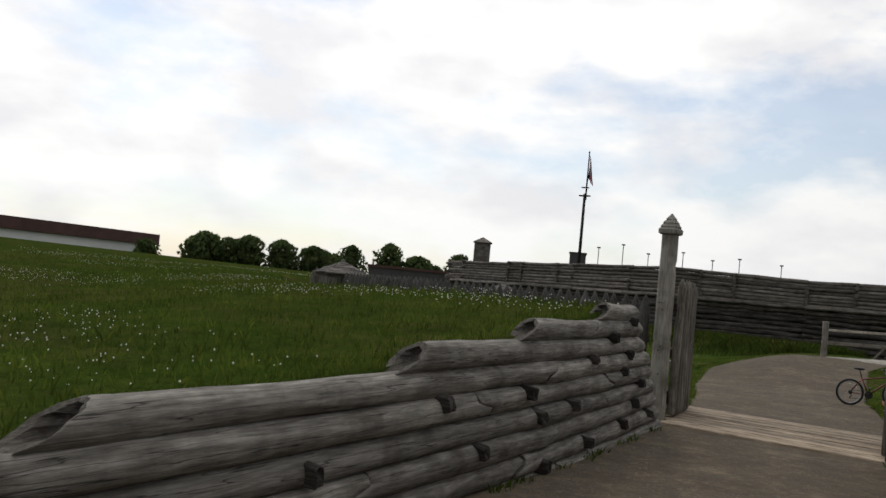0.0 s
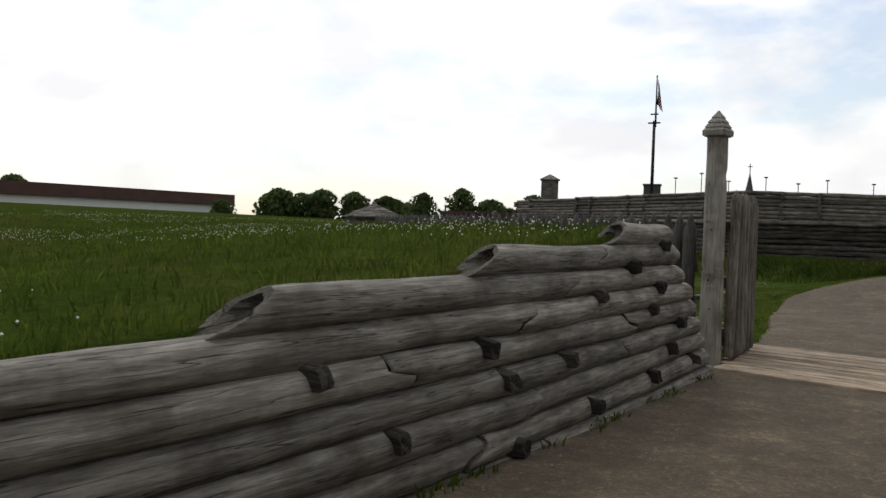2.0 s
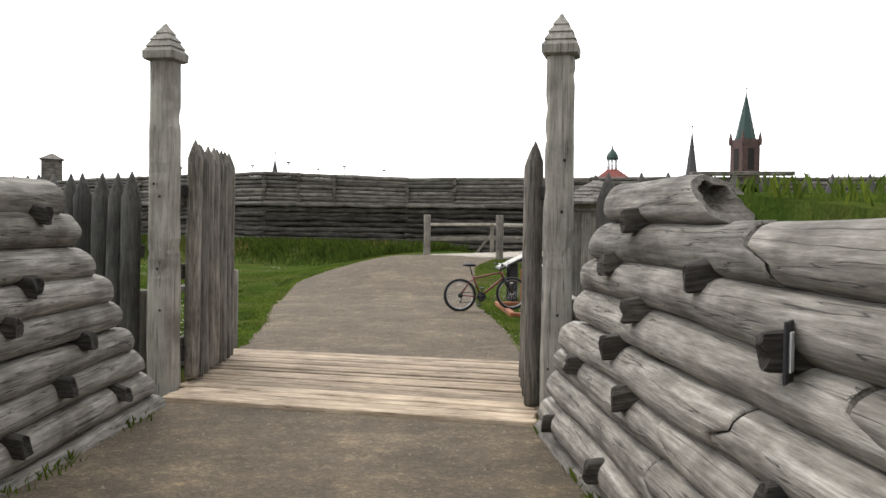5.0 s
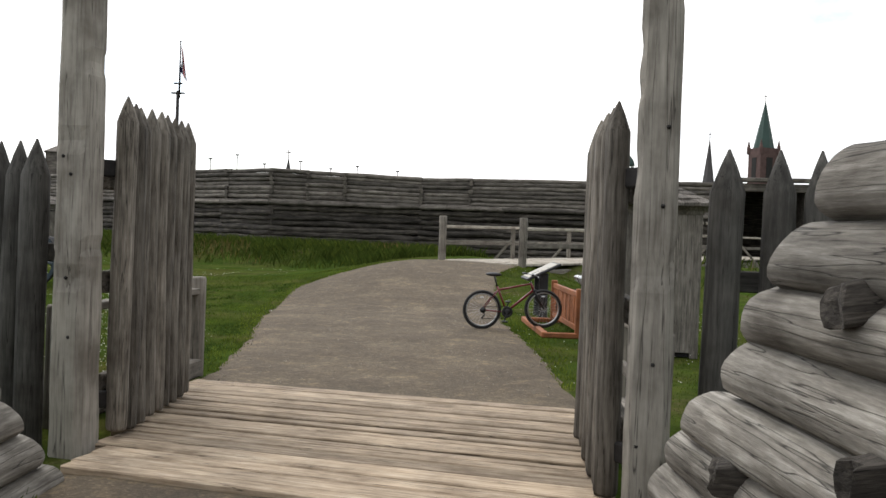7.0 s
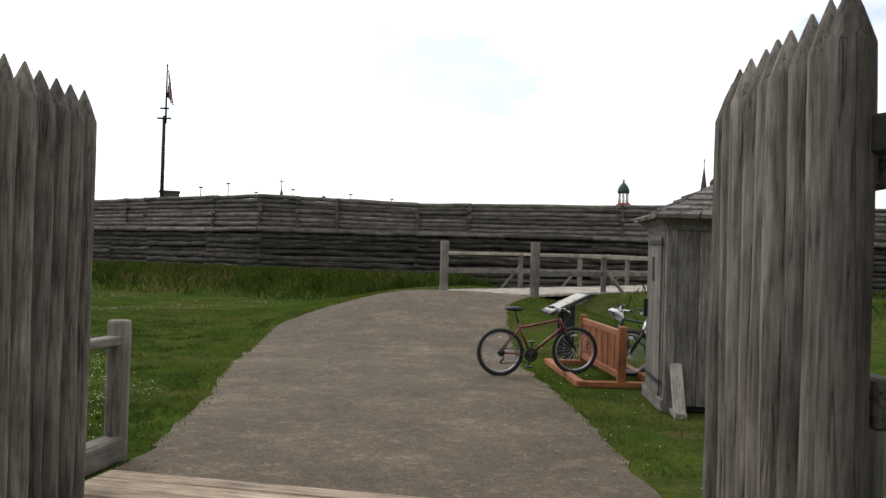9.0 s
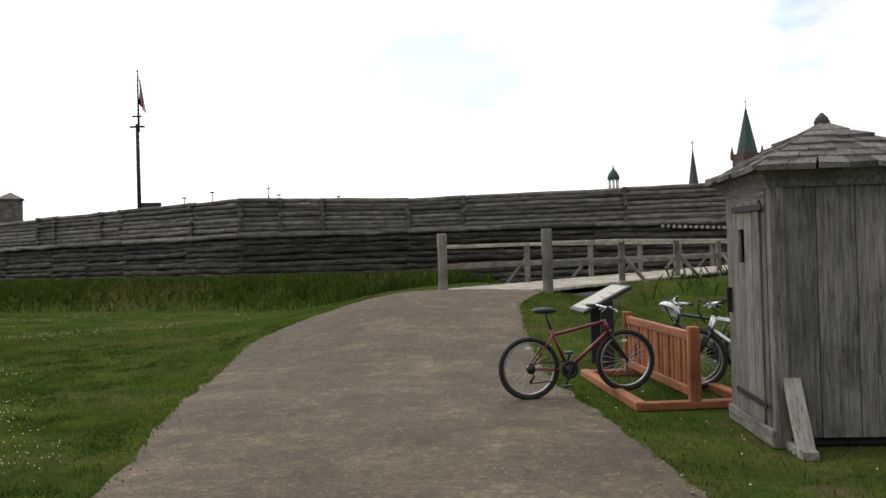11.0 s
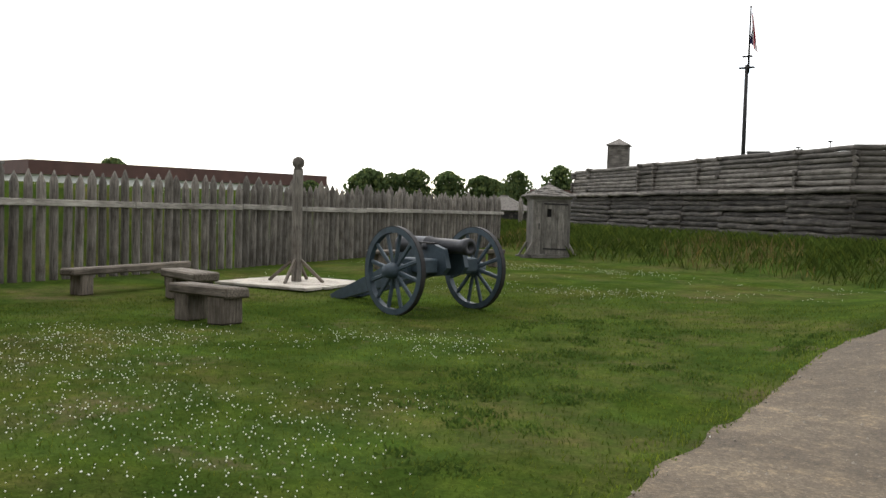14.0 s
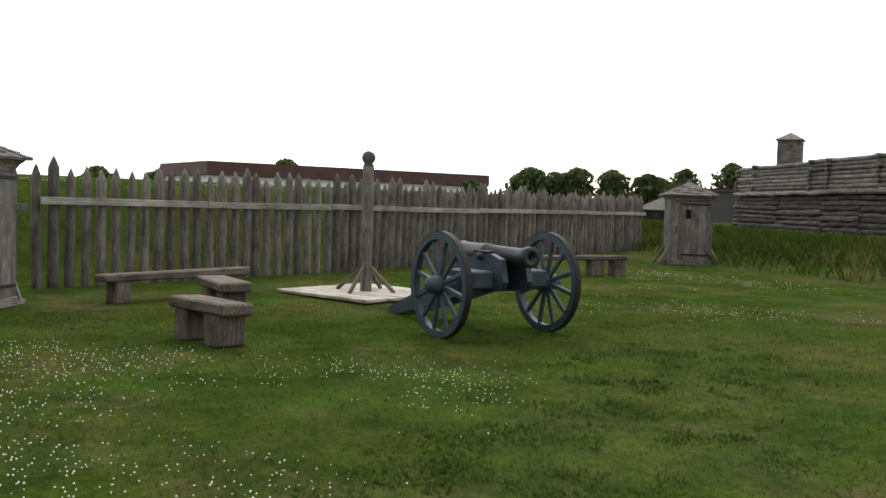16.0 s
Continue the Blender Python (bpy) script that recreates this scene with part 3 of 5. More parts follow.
# ---- gate ----
def gate_shaft(height, side, seed):
    """A hewn post along Z with chamfered, uneven corners and a few chipped nicks."""
    rng = random.Random(seed)
    nicks = [(rng.uniform(0.35, 0.95) * height, rng.randrange(4), rng.uniform(0.04, 0.12)) for _ in range(7)]
    verts, faces, rows = [], [], 70
    h, c = side / 2, side * 0.16
    ring = [(h, -h + c), (h, h - c), (h - c, h), (-h + c, h), (-h, h - c), (-h, -h + c), (-h + c, -h), (h - c, -h)]
    for j in range(rows + 1):
        z = -0.1 + (height + 0.1) * j / rows
        wide = 1.08 - 0.12 * j / rows
        for n, (x, y) in enumerate(ring):
            d = 0.006 * noise.noise(Vector((x * 9 + seed, y * 9, z * 2.5)))
            for nz, corner, size in nicks:
                if n // 2 == corner and abs(z - nz) < size:
                    d -= 0.016 * (1 - abs(z - nz) / size) ** 0.5
            r = math.hypot(x, y)
            verts.append((x * wide * (1 + d / r), y * wide * (1 + d / r), z))
    for j in range(rows):
        faces += [(j * 8 + n, j * 8 + (n + 1) % 8, (j + 1) * 8 + (n + 1) % 8, (j + 1) * 8 + n) for n in range(8)]
    faces += [tuple(range(7, -1, -1)), tuple(range(rows * 8, rows * 8 + 8))]
    return mesh_of("shaft", verts, faces, POST_UP)


def gate_post(x, y, seed, height, side):
    post = thing("gate_post", pose(x, y, 0, 0, 0, -9.5), "tall squared grey wooden gate post with stepped cap", "gate post", "gate posts")
    part("shaft", gate_shaft(height - 0.28, side, seed), post)
    tiers = [(z, side * r) for z, r in ((0, 0.74), (0.02, 0.9), (0.09, 0.92), (0.13, 0.74), (0.14, 0.8), (0.2, 0.58), (0.21, 0.64), (0.27, 0.38), (0.28, 0.42), (0.34, 0.18), (0.38, 0.05))]
    part("cap", lathe(tiers, POST, 4, smooth=False), post, Matrix.Translation((0, 0, height - 0.38)) @ Matrix.Rotation(-math.pi / 2, 4, "Y") @ Matrix.Rotation(math.pi / 4, 4, "X"), "stepped pyramid cap")
    rng = random.Random(seed)
    for _ in range(4):
        part("bolt", lathe([(0, 0.014), (0.012, 0.01)], IRON, 8), post, along((rng.uniform(-0.06, 0.06), -side * 0.5, rng.uniform(0.3, 2.4)), (0, -0.9, 1.2)))
    return post


gate_post(-3.79, 15.5, 1, 3.66, 0.25)
gate_post(0.04, 14.7, 2, 3.57, 0.24)

PICKETS = [log(2.42, rr, PICKET, 40 + n, 12, 0.2, tip=0.2, bow=0.02, lump=0.14) for n, rr in enumerate((0.075, 0.08, 0.071, 0.077, 0.083))]
BACKS = [log(2.3, rr, TARRED, 60 + n, 10, 0.3, tip=0.27, bow=0.02) for n, rr in enumerate((0.098, 0.09, 0.106, 0.094))]
LAWN_PICKETS = [log(2.3 + 0.05 * (n - 2), rr, PICKET, 80 + n, 8, 0.5, tip=0.22, bow=0.02) for n, rr in enumerate((0.09, 0.083, 0.097, 0.087, 0.1))]


def gate_leaf(x0, y0, x1, y1, hinge_to, seed, lift=0.0):
    leaf = thing("gate_leaf", pose(x0, y0, 0), "open gate leaf of upright pointed grey pickets", "gate", "gate leaves")
    rng = random.Random(seed)
    for n in range(9):
        k = n / 8
        part("picket", PICKETS[rng.randrange(5)], leaf, along(((x1 - x0) * k, (y1 - y0) * k, 0.09 + lift + rng.uniform(-0.02, 0.02)), ((x1 - x0) * k + rng.uniform(-0.015, 0.015), (y1 - y0) * k + rng.uniform(-0.02, 0.02), 2.5), rng.uniform(0, 6)))
    out = -1 if x0 < -1.9 else 1
    for z in (0.45, 1.2, 1.95):
        part("ledge", timber(math.hypot(x1 - x0, y1 - y0), 0.07, 0.16, PICKET, 0.01, seed), leaf, along((out * 0.13, 0, z), (out * 0.13 + x1 - x0, y1 - y0, z)))
    for z in (0.36, 2.02):
        part("hinge", timber(0.34, 0.06, 0.12, IRON, 0.01, 5), leaf, along((hinge_to[0] - x0, hinge_to[1] - y0, z), (0, 0.05, z)), "black iron strap hinge")
    return leaf


gate_leaf(-3.58, 15.72, -3.68, 17.26, (-3.8, 15.55), 11, 0.03)
gate_leaf(-0.15, 15.0, -0.145, 16.5, (0.04, 14.74), 12, 0.0)

deck = thing("timber_deck", pose(-1.87, 14.6, 0), "pale weathered plank deck in the gateway", "deck")
DECK = [Vector((-3.5, 14.93, 0)), Vector((-0.18, 14.26, 0)), Vector((-3.88, 18.2, 0)), Vector((-0.12, 17.66, 0))]
y_at = 0.0
rng = random.Random(21)
while y_at < 3.2:
    w = rng.uniform(0.15, 0.25)
    k = (y_at + w / 2) / 3.35
    p, q = DECK[0].lerp(DECK[2], k), DECK[1].lerp(DECK[3], k)
    u = (q - p).normalized()
    p, q = p - u * rng.uniform(0.0, 0.12), q + u * rng.uniform(-0.02, 0.08)
    lift = Vector((0, 0, 0.04 + rng.uniform(-0.008, 0.006)))
    part("plank", timber((q - p).length, w - rng.uniform(0.02, 0.055), 0.07, PLANK, 0.009, int(y_at * 100), 0.005), deck, along(p + lift, q + lift + Vector((0, 0, rng.uniform(-0.006, 0.006)))), world=True)
    y_at += w
for p, q in ((DECK[0], DECK[2]), (DECK[1], DECK[3]), ((DECK[0] + DECK[1]) / 2, (DECK[2] + DECK[3]) / 2)):
    part("joist", timber((q - p).length - 0.1, 0.16, 0.1, BENCH, 0.01, 3), deck, along(p + Vector((0, 0.06, -0.045)), q + Vector((0, 0, -0.045))), world=True)


def handrail(points, label, mid):
    rail = thing("handrail", pose(*points[-1][:2], 0), label, "railing", "deck handrails")
    (x0, y0), (x1, y1) = points
    part("post", log(1.1, 0.085, BRIDGE, 31, 10), rail, along((x1, y1, -0.03), (x1, y1, 1.08)), world=True)
    part("post", log(1.0, 0.08, BRIDGE, 32, 10), rail, along((x0, y0, -0.03), (x0, y0, 1.0)), world=True)
    part("top_rail", timber(math.hypot(x1 - x0, y1 - y0), 0.12, 0.07, BRIDGE, 0.01, 33), rail, along((x0, y0, 0.92), (x1, y1, 0.92)), world=True)
    part("kerb_log", timber(math.hypot(x1 - x0, y1 - y0), 0.16, 0.2, BRIDGE, 0.02, 34), rail, along((x0, y0, 0.1), (x1, y1, 0.1)), world=True)
    if mid:
        part("mid_rail", timber(math.hypot(x1 - x0, y1 - y0), 0.06, 0.1, BRIDGE, 0.01, 35), rail, along((x0, y0, 0.5), (x1, y1, 0.5)), world=True)


handrail([(-4.3, 16.2), (-4.1, 18.78)], "low grey timber handrail beside the deck", False)
handrail([(0.36, 16.1), (0.25, 17.75)], "low grey timber handrail beside the deck", True)


def palisade(name, points, meshes, spacing, rail_z, rail_side, label, seed, rail_mat, lean=0.02):
    fence = thing(name, pose(*points[0], 0), label, "palisade")
    rng = random.Random(seed)
    for (x0, y0), (x1, y1) in zip(points, points[1:]):
        run = math.hypot(x1 - x0, y1 - y0)
        count = max(1, round(run / spacing))
        nx, ny = -(y1 - y0) / run * rail_side, (x1 - x0) / run * rail_side
        for n in range(count):
            k = (n + rng.uniform(-0.07, 0.07)) / count
            x, y = x0 + (x1 - x0) * k, y0 + (y1 - y0) * k
            part("picket", meshes[rng.randrange(len(meshes))], fence, along((x, y, -0.08), (x + rng.uniform(-lean, lean), y + rng.uniform(-lean, lean), 2), rng.uniform(0, 6)), world=True)
        pieces = max(1, round(run / 3.4))
        for n in range(pieces):
            a, b = n / pieces, (n + 1) / pieces
            p = [(x0 + (x1 - x0) * k + nx * 0.13, y0 + (y1 - y0) * k + ny * 0.13, rail_z + rng.uniform(-0.025, 0.025)) for k in (a, b)]
            part("rail", timber(run / pieces - 0.02, 0.06, 0.13, rail_mat, 0.008, n), fence, along(*p), world=True)
    return fence


palisade("palisade", [(0.48, 14.9), (14, 13.8)], BACKS, 0.275, 1.42, 1, "row of dark pointed palisade posts beside the gate", 5, TARRED)
palisade("palisade", [(-4.16, 15.6), (-10, 19.2), (-18.9, 26.0)], BACKS, 0.275, 1.42, -1, "row of dark pointed palisade posts beside the gate", 6, TARRED)
palisade("palisade", PALISADE[2:], LAWN_PICKETS, 0.297, 1.5, -1, "long palisade of pointed grey pickets with a pale rail", 7, RAIL)
palisade("palisade", [(-30, 57), (-41, 72)], LAWN_PICKETS, 0.3, 1.5, -1, "distant palisade of pointed grey pickets", 8, RAIL)

# ---- fort ----
FORT_LOGS = [log(1.0, 0.165, FORT, 200 + n, 9, 0.12, bow=0.02, end_mat=END) for n in range(5)]


def fort_face(name, p0, p1, top0, top1, seed, label):
    wall = thing(name, pose(*p0, 0), label, "fort wall", kind="structure")
    rng = random.Random(seed)
    d = (Vector((*p1, 0)) - Vector((*p0, 0)))
    run, u = d.length, d.normalized()
    back = Vector((-u.y, u.x, 0))
    if back.y < 0:
        back = -back
    # backing block behind the logs, in the darker fort log colour
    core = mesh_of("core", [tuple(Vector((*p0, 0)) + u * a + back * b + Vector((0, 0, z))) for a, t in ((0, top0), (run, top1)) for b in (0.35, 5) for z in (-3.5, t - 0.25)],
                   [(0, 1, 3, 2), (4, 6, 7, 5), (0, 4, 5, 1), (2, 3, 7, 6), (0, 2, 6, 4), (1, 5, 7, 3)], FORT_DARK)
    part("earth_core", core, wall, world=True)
    edges = [0.0]
    while edges[-1] < run - 3:
        edges.append(min(run, edges[-1] + rng.choice((2.2, 3.0, 5.5, 7.0, 8.5))))
    edges[-1] = run
    for a, b in zip(edges, edges[1:]):
        dip = rng.choice((0, 0, 0, -0.12))
        for k in range(8):
            t = 2.92 + (top0 + (top1 - top0) * a / run - 2.92) * (k + 0.5) / 8 + dip * k / 8
            p = Vector((*p0, t)) + u * (a - 0.12) + back * (0.14 + 0.03 * k + rng.uniform(-0.05, 0.05))
            q = p + u * (b - a + 0.16) + Vector((0, 0, (top1 - top0) * (b - a) / run * (k + 0.5) / 8 + rng.uniform(-0.03, 0.03)))
            part("log", log((q - p).length, rng.uniform(0.145, 0.17), FORT, rng.randrange(9999), 10, 0.5, bow=0.035, lump=0.2, flat=0.85, end_mat=END), wall, along(p, q), world=True)
        for k in range(8):
            if rng.random() < 0.75:
                t = 2.92 + (top0 + (top1 - top0) * a / run - 2.92) * (k + 0.5) / 8
                p = Vector((*p0, t)) + u * (a + rng.uniform(-0.05, 0.05)) - back * 0.1
                part("log_end", FORT_LOGS[rng.randrange(5)], wall, along(p, p + back) @ Matrix.Diagonal((0.5, 0.8, 0.8, 1)), world=True)
    edges = [0.0]
    while edges[-1] < run - 4:
        edges.append(min(run, edges[-1] + rng.uniform(3.5, 8)))
    edges[-1] = run
    for a, b in zip(edges, edges[1:]):
        for k in range(11):
            t = -0.45 + 0.31 * k
            p = Vector((*p0, t)) + u * (a - 0.1) + back * (-0.12 + 0.03 * k + rng.uniform(-0.09, 0.09))
            q = p + u * (b - a + 0.2) + Vector((0, 0, rng.uniform(-0.05, 0.05)))
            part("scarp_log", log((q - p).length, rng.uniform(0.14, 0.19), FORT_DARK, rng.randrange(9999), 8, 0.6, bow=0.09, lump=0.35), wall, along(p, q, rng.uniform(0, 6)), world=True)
        p = Vector((*p0, 2.95)) + u * (a - 0.05)
        part("ledge_log", log(b - a + 0.1, 0.13, FORT, rng.randrange(9999), 8, 0.6, bow=0.06, lump=0.3), wall, along(p - back * 0.12, p - back * 0.12 + u * (b - a) + Vector((0, 0, rng.uniform(-0.05, 0.05)))), world=True)
    return wall


fort_face("wall_bastion_west", (-42, 80), (-15.1, 61.6), 5.0, 5.0, 1, "bastion face of stacked weathered logs")
fort_face("wall_bastion_east", (-15.1, 61.6), (-6.2, 62.6), 5.0, 4.75, 2, "bastion flank of stacked weathered logs")
fort_face("wall_curtain_west", (-6.2, 62.6), (12.0, 61.6), 4.75, 5.0, 3, "curtain wall of stacked weathered logs")
fort_face("wall_curtain_east", (16.2, 61.2), (46, 57), 5.0, 5.2, 4, "curtain wall of stacked weathered logs")

dentils = thing("beam_ends", pose(9.1, 61.3, 2.6), "row of pale squared beam ends on the fort wall", "beam ends", kind="structure")
for n in range(15):
    x = 7.1 + 0.28 * n
    part("beam_end", timber(0.5, 0.13, 0.16, PALE, 0.015, n, 0.01), dentils, along((x, 61.25 + 0.055 * (12 - x), 2.78 - 0.058 * (x - 7.1)), (x, 63, 2.78 - 0.058 * (x - 7.1))), world=True)

gatehouse = thing("fort_gate", pose(14.1, 61.4, 0), "dark open timber gateway in the fort wall", "gateway", kind="structure")
for x in (-1.95, 1.95):
    part("gate_jamb", timber(4.7, 0.4, 0.4, FORT, 0.03, 3), gatehouse, along((x, 0, 0), (x, 0, 3.2)))
part("lintel", timber(5.4, 0.5, 0.45, FORT, 0.03, 4), gatehouse, along((-2.7, -0.05, 4.7), (2.7, -0.05, 4.75)))
part("roof_beam", timber(6.0, 0.9, 0.22, FORT, 0.03, 5), gatehouse, along((-3.0, -0.1, 5.12), (3.0, -0.1, 5.2)))
passage = box(-1.9, 1.9, 0.2, 7, 0.4, 4.6, INSIDE)
passage.flip_normals()
bm = bmesh.new()
bm.from_mesh(passage)
bm.faces.ensure_lookup_table()
bmesh.ops.delete(bm, geom=[f for f in bm.faces if abs(f.calc_center_median().y - 0.2) < 0.01], context="FACES")
bm.to_mesh(passage)
bm.free()
passage.materials[0] = FORT_DARK
part("passage", passage, gatehouse)

turret = thing("watch_turret", pose(-40.5, 84.5, 0.25, 0, 0, 25), "small grey wooden sentry turret with pyramid roof", "turret")
part("body", box(-0.85, 0.85, -0.85, 0.85, 3, 6.95, FORT), turret)
part("roof", lathe([(0, 1.4), (0.06, 1.42), (0.62, 0.06)], SHAKE, 4, smooth=False), turret, Matrix.Translation((0, 0, 6.9)) @ Matrix.Rotation(-math.pi / 2, 4, "Y") @ Matrix.Rotation(math.pi / 4, 4, "X"))
stack = thing("chimney", pose(-37.5, 106, 0, 0, 0, 20), "square grey masonry chimney behind the wall", "chimney")
part("shaft", timber(7.95, 2.0, 2.0, SLATE, 0.05, 1), stack, along((0, 0, 0), (0, 0, 8)))
part("rim", timber(0.2, 2.2, 2.2, SLATE, 0.03, 1), stack, along((0, 0, 7.85), (0, 0, 9)))

flagpole = thing("flagpole", pose(-28.7, 81.6, 0), "tall dark flagpole with crosstrees and a furled striped flag", "flagpole")
part("lower_mast", lathe([(0, 0.17), (9.4, 0.13)], IRON, 12), flagpole, along((0, 0, 3), (0, 0, 9)))
part("crosstree", timber(1.1, 0.3, 0.12, IRON, 0.02), flagpole, along((-0.55, 0, 12.2), (0.55, 0, 12.2)))
part("mast_cap", timber(0.7, 0.3, 0.1, IRON, 0.02), flagpole, along((-0.35, 0, 13.0), (0.35, 0, 13.0)))
part("topmast", lathe([(0, 0.09), (4.6, 0.05), (4.68, 0.1), (4.76, 0.02)], IRON, 10), flagpole, along((0.12, 0, 11.8), (0.12, 0, 16)))


def flag_stripe(n, mat, z0, z1, spread):
    verts, faces = [], []
    for j in range(9):
        k = j / 8
        z = z0 + (z1 - z0) * k
        for e in (n / 7, (n + 1) / 7):
            w = 0.15 + spread * e * (0.35 + 0.65 * k)
            verts.append((0.12 + w * 0.62, 0.16 * math.sin(e * 9 + z * 1.3), z - 0.75 * e))
    for j in range(8):
        faces.append((2 * j, 2 * j + 1, 2 * j + 3, 2 * j + 2))
    return mesh_of("stripe", verts, faces, mat, True)


for n in range(7):
    part("flag_stripe", flag_stripe(n, FLAGBLUE if n < 2 else (FLAGRED, FLAGWHITE)[n % 2], 16.2, 13.9, 0.8), flagpole)

# ---- bridge ----
B0, B1 = Vector((-2.8, 36.0, 0.72)), Vector((-0.42, 34.62, 0.72))
BD = Vector((0.504, 0.864, 0))
bridge = thing("footbridge", pose(-1.6, 35.3, 0.7), "long grey timber footbridge with post-and-rail sides", "bridge")
for base, seed in ((B0, 41), (B1, 42)):
    part("end_post", log(1.62, 0.115, BRIDGE, seed, 12), bridge, along(base - Vector((0, 0, 0.25)), base + Vector((0, 0, 1))), world=True)
    for k in range(1, 8):
        p = base + BD * (4.2 * k)
        part("rail_post", timber(1.65, 0.15, 0.15, BRIDGE, 0.015, k), bridge, along(p - Vector((0, 0, 0.55)), p + Vector((0, 0, 1))), world=True)
        side = (base - (B0 + B1) / 2).normalized()
        part("brace", timber(1.25, 0.07, 0.09, BRIDGE, 0.01, k), bridge, along(p + side * 0.85 - Vector((0, 0, 0.2)), p + Vector((0, 0, 0.75))), world=True)
        q = base + BD * (4.2 * (k - 1))
        part("top_rail", timber(4.2, 0.14, 0.09, PALE, 0.012, k), bridge, along(q + Vector((0, 0, 1.1 if k > 1 else 1.05)), p + Vector((0, 0, 1.1))), world=True)
        part("mid_rail", timber(4.2, 0.05, 0.14, BRIDGE, 0.01, k), bridge, along(q + Vector((0, 0, 0.58)), p + Vector((0, 0, 0.58))), world=True)
    part("stringer", timber(31, 0.25, 0.42, BRIDGE, 0.02, 1), bridge, along(base - Vector((0, 0, 0.33)), base + BD * 5 - Vector((0, 0, 0.33))), world=True)
for k in range(1, 7):
    for f in (0.1, 0.9):
        p = B0 + (B1 - B0) * f + BD * (4.2 * k)
        part("trestle_leg", log(3.0, 0.14, BRIDGE, k, 10), bridge, along(p - Vector((0, 0, 3.4)), p), world=True)
    part("trestle_beam", timber(2.9, 0.25, 0.25, BRIDGE, 0.02, k), bridge, along(B0 + BD * (4.2 * k) - Vector((0.1, -0.05, 0.65)), B1 + BD * (4.2 * k) - Vector((-0.1, 0.05, 0.65))), world=True)
part("abutment", timber(2.6, 0.2, 0.62, BRIDGE, 0.02, 5), bridge, along(B0 + BD * 0.25 + Vector((0.1, -0.06, -0.33)), B1 + BD * 0.25 + Vector((0.1, -0.06, -0.33))), world=True)
BRIDGE_PLANKS = [timber(2.95, 0.235, 0.06, PALE, 0.006, n, 0.004) for n in range(6)]
rng = random.Random(77)
cross = (B1 - B0).normalized()
for k in range(125):
    p = B0 - cross * 0.1 + BD * (0.24 * k + 0.1) + Vector((0, 0, 0.03 + rng.uniform(-0.006, 0.006)))
    part("plank", BRIDGE_PLANKS[rng.randrange(6)], bridge, along(p, p + cross), world=True)


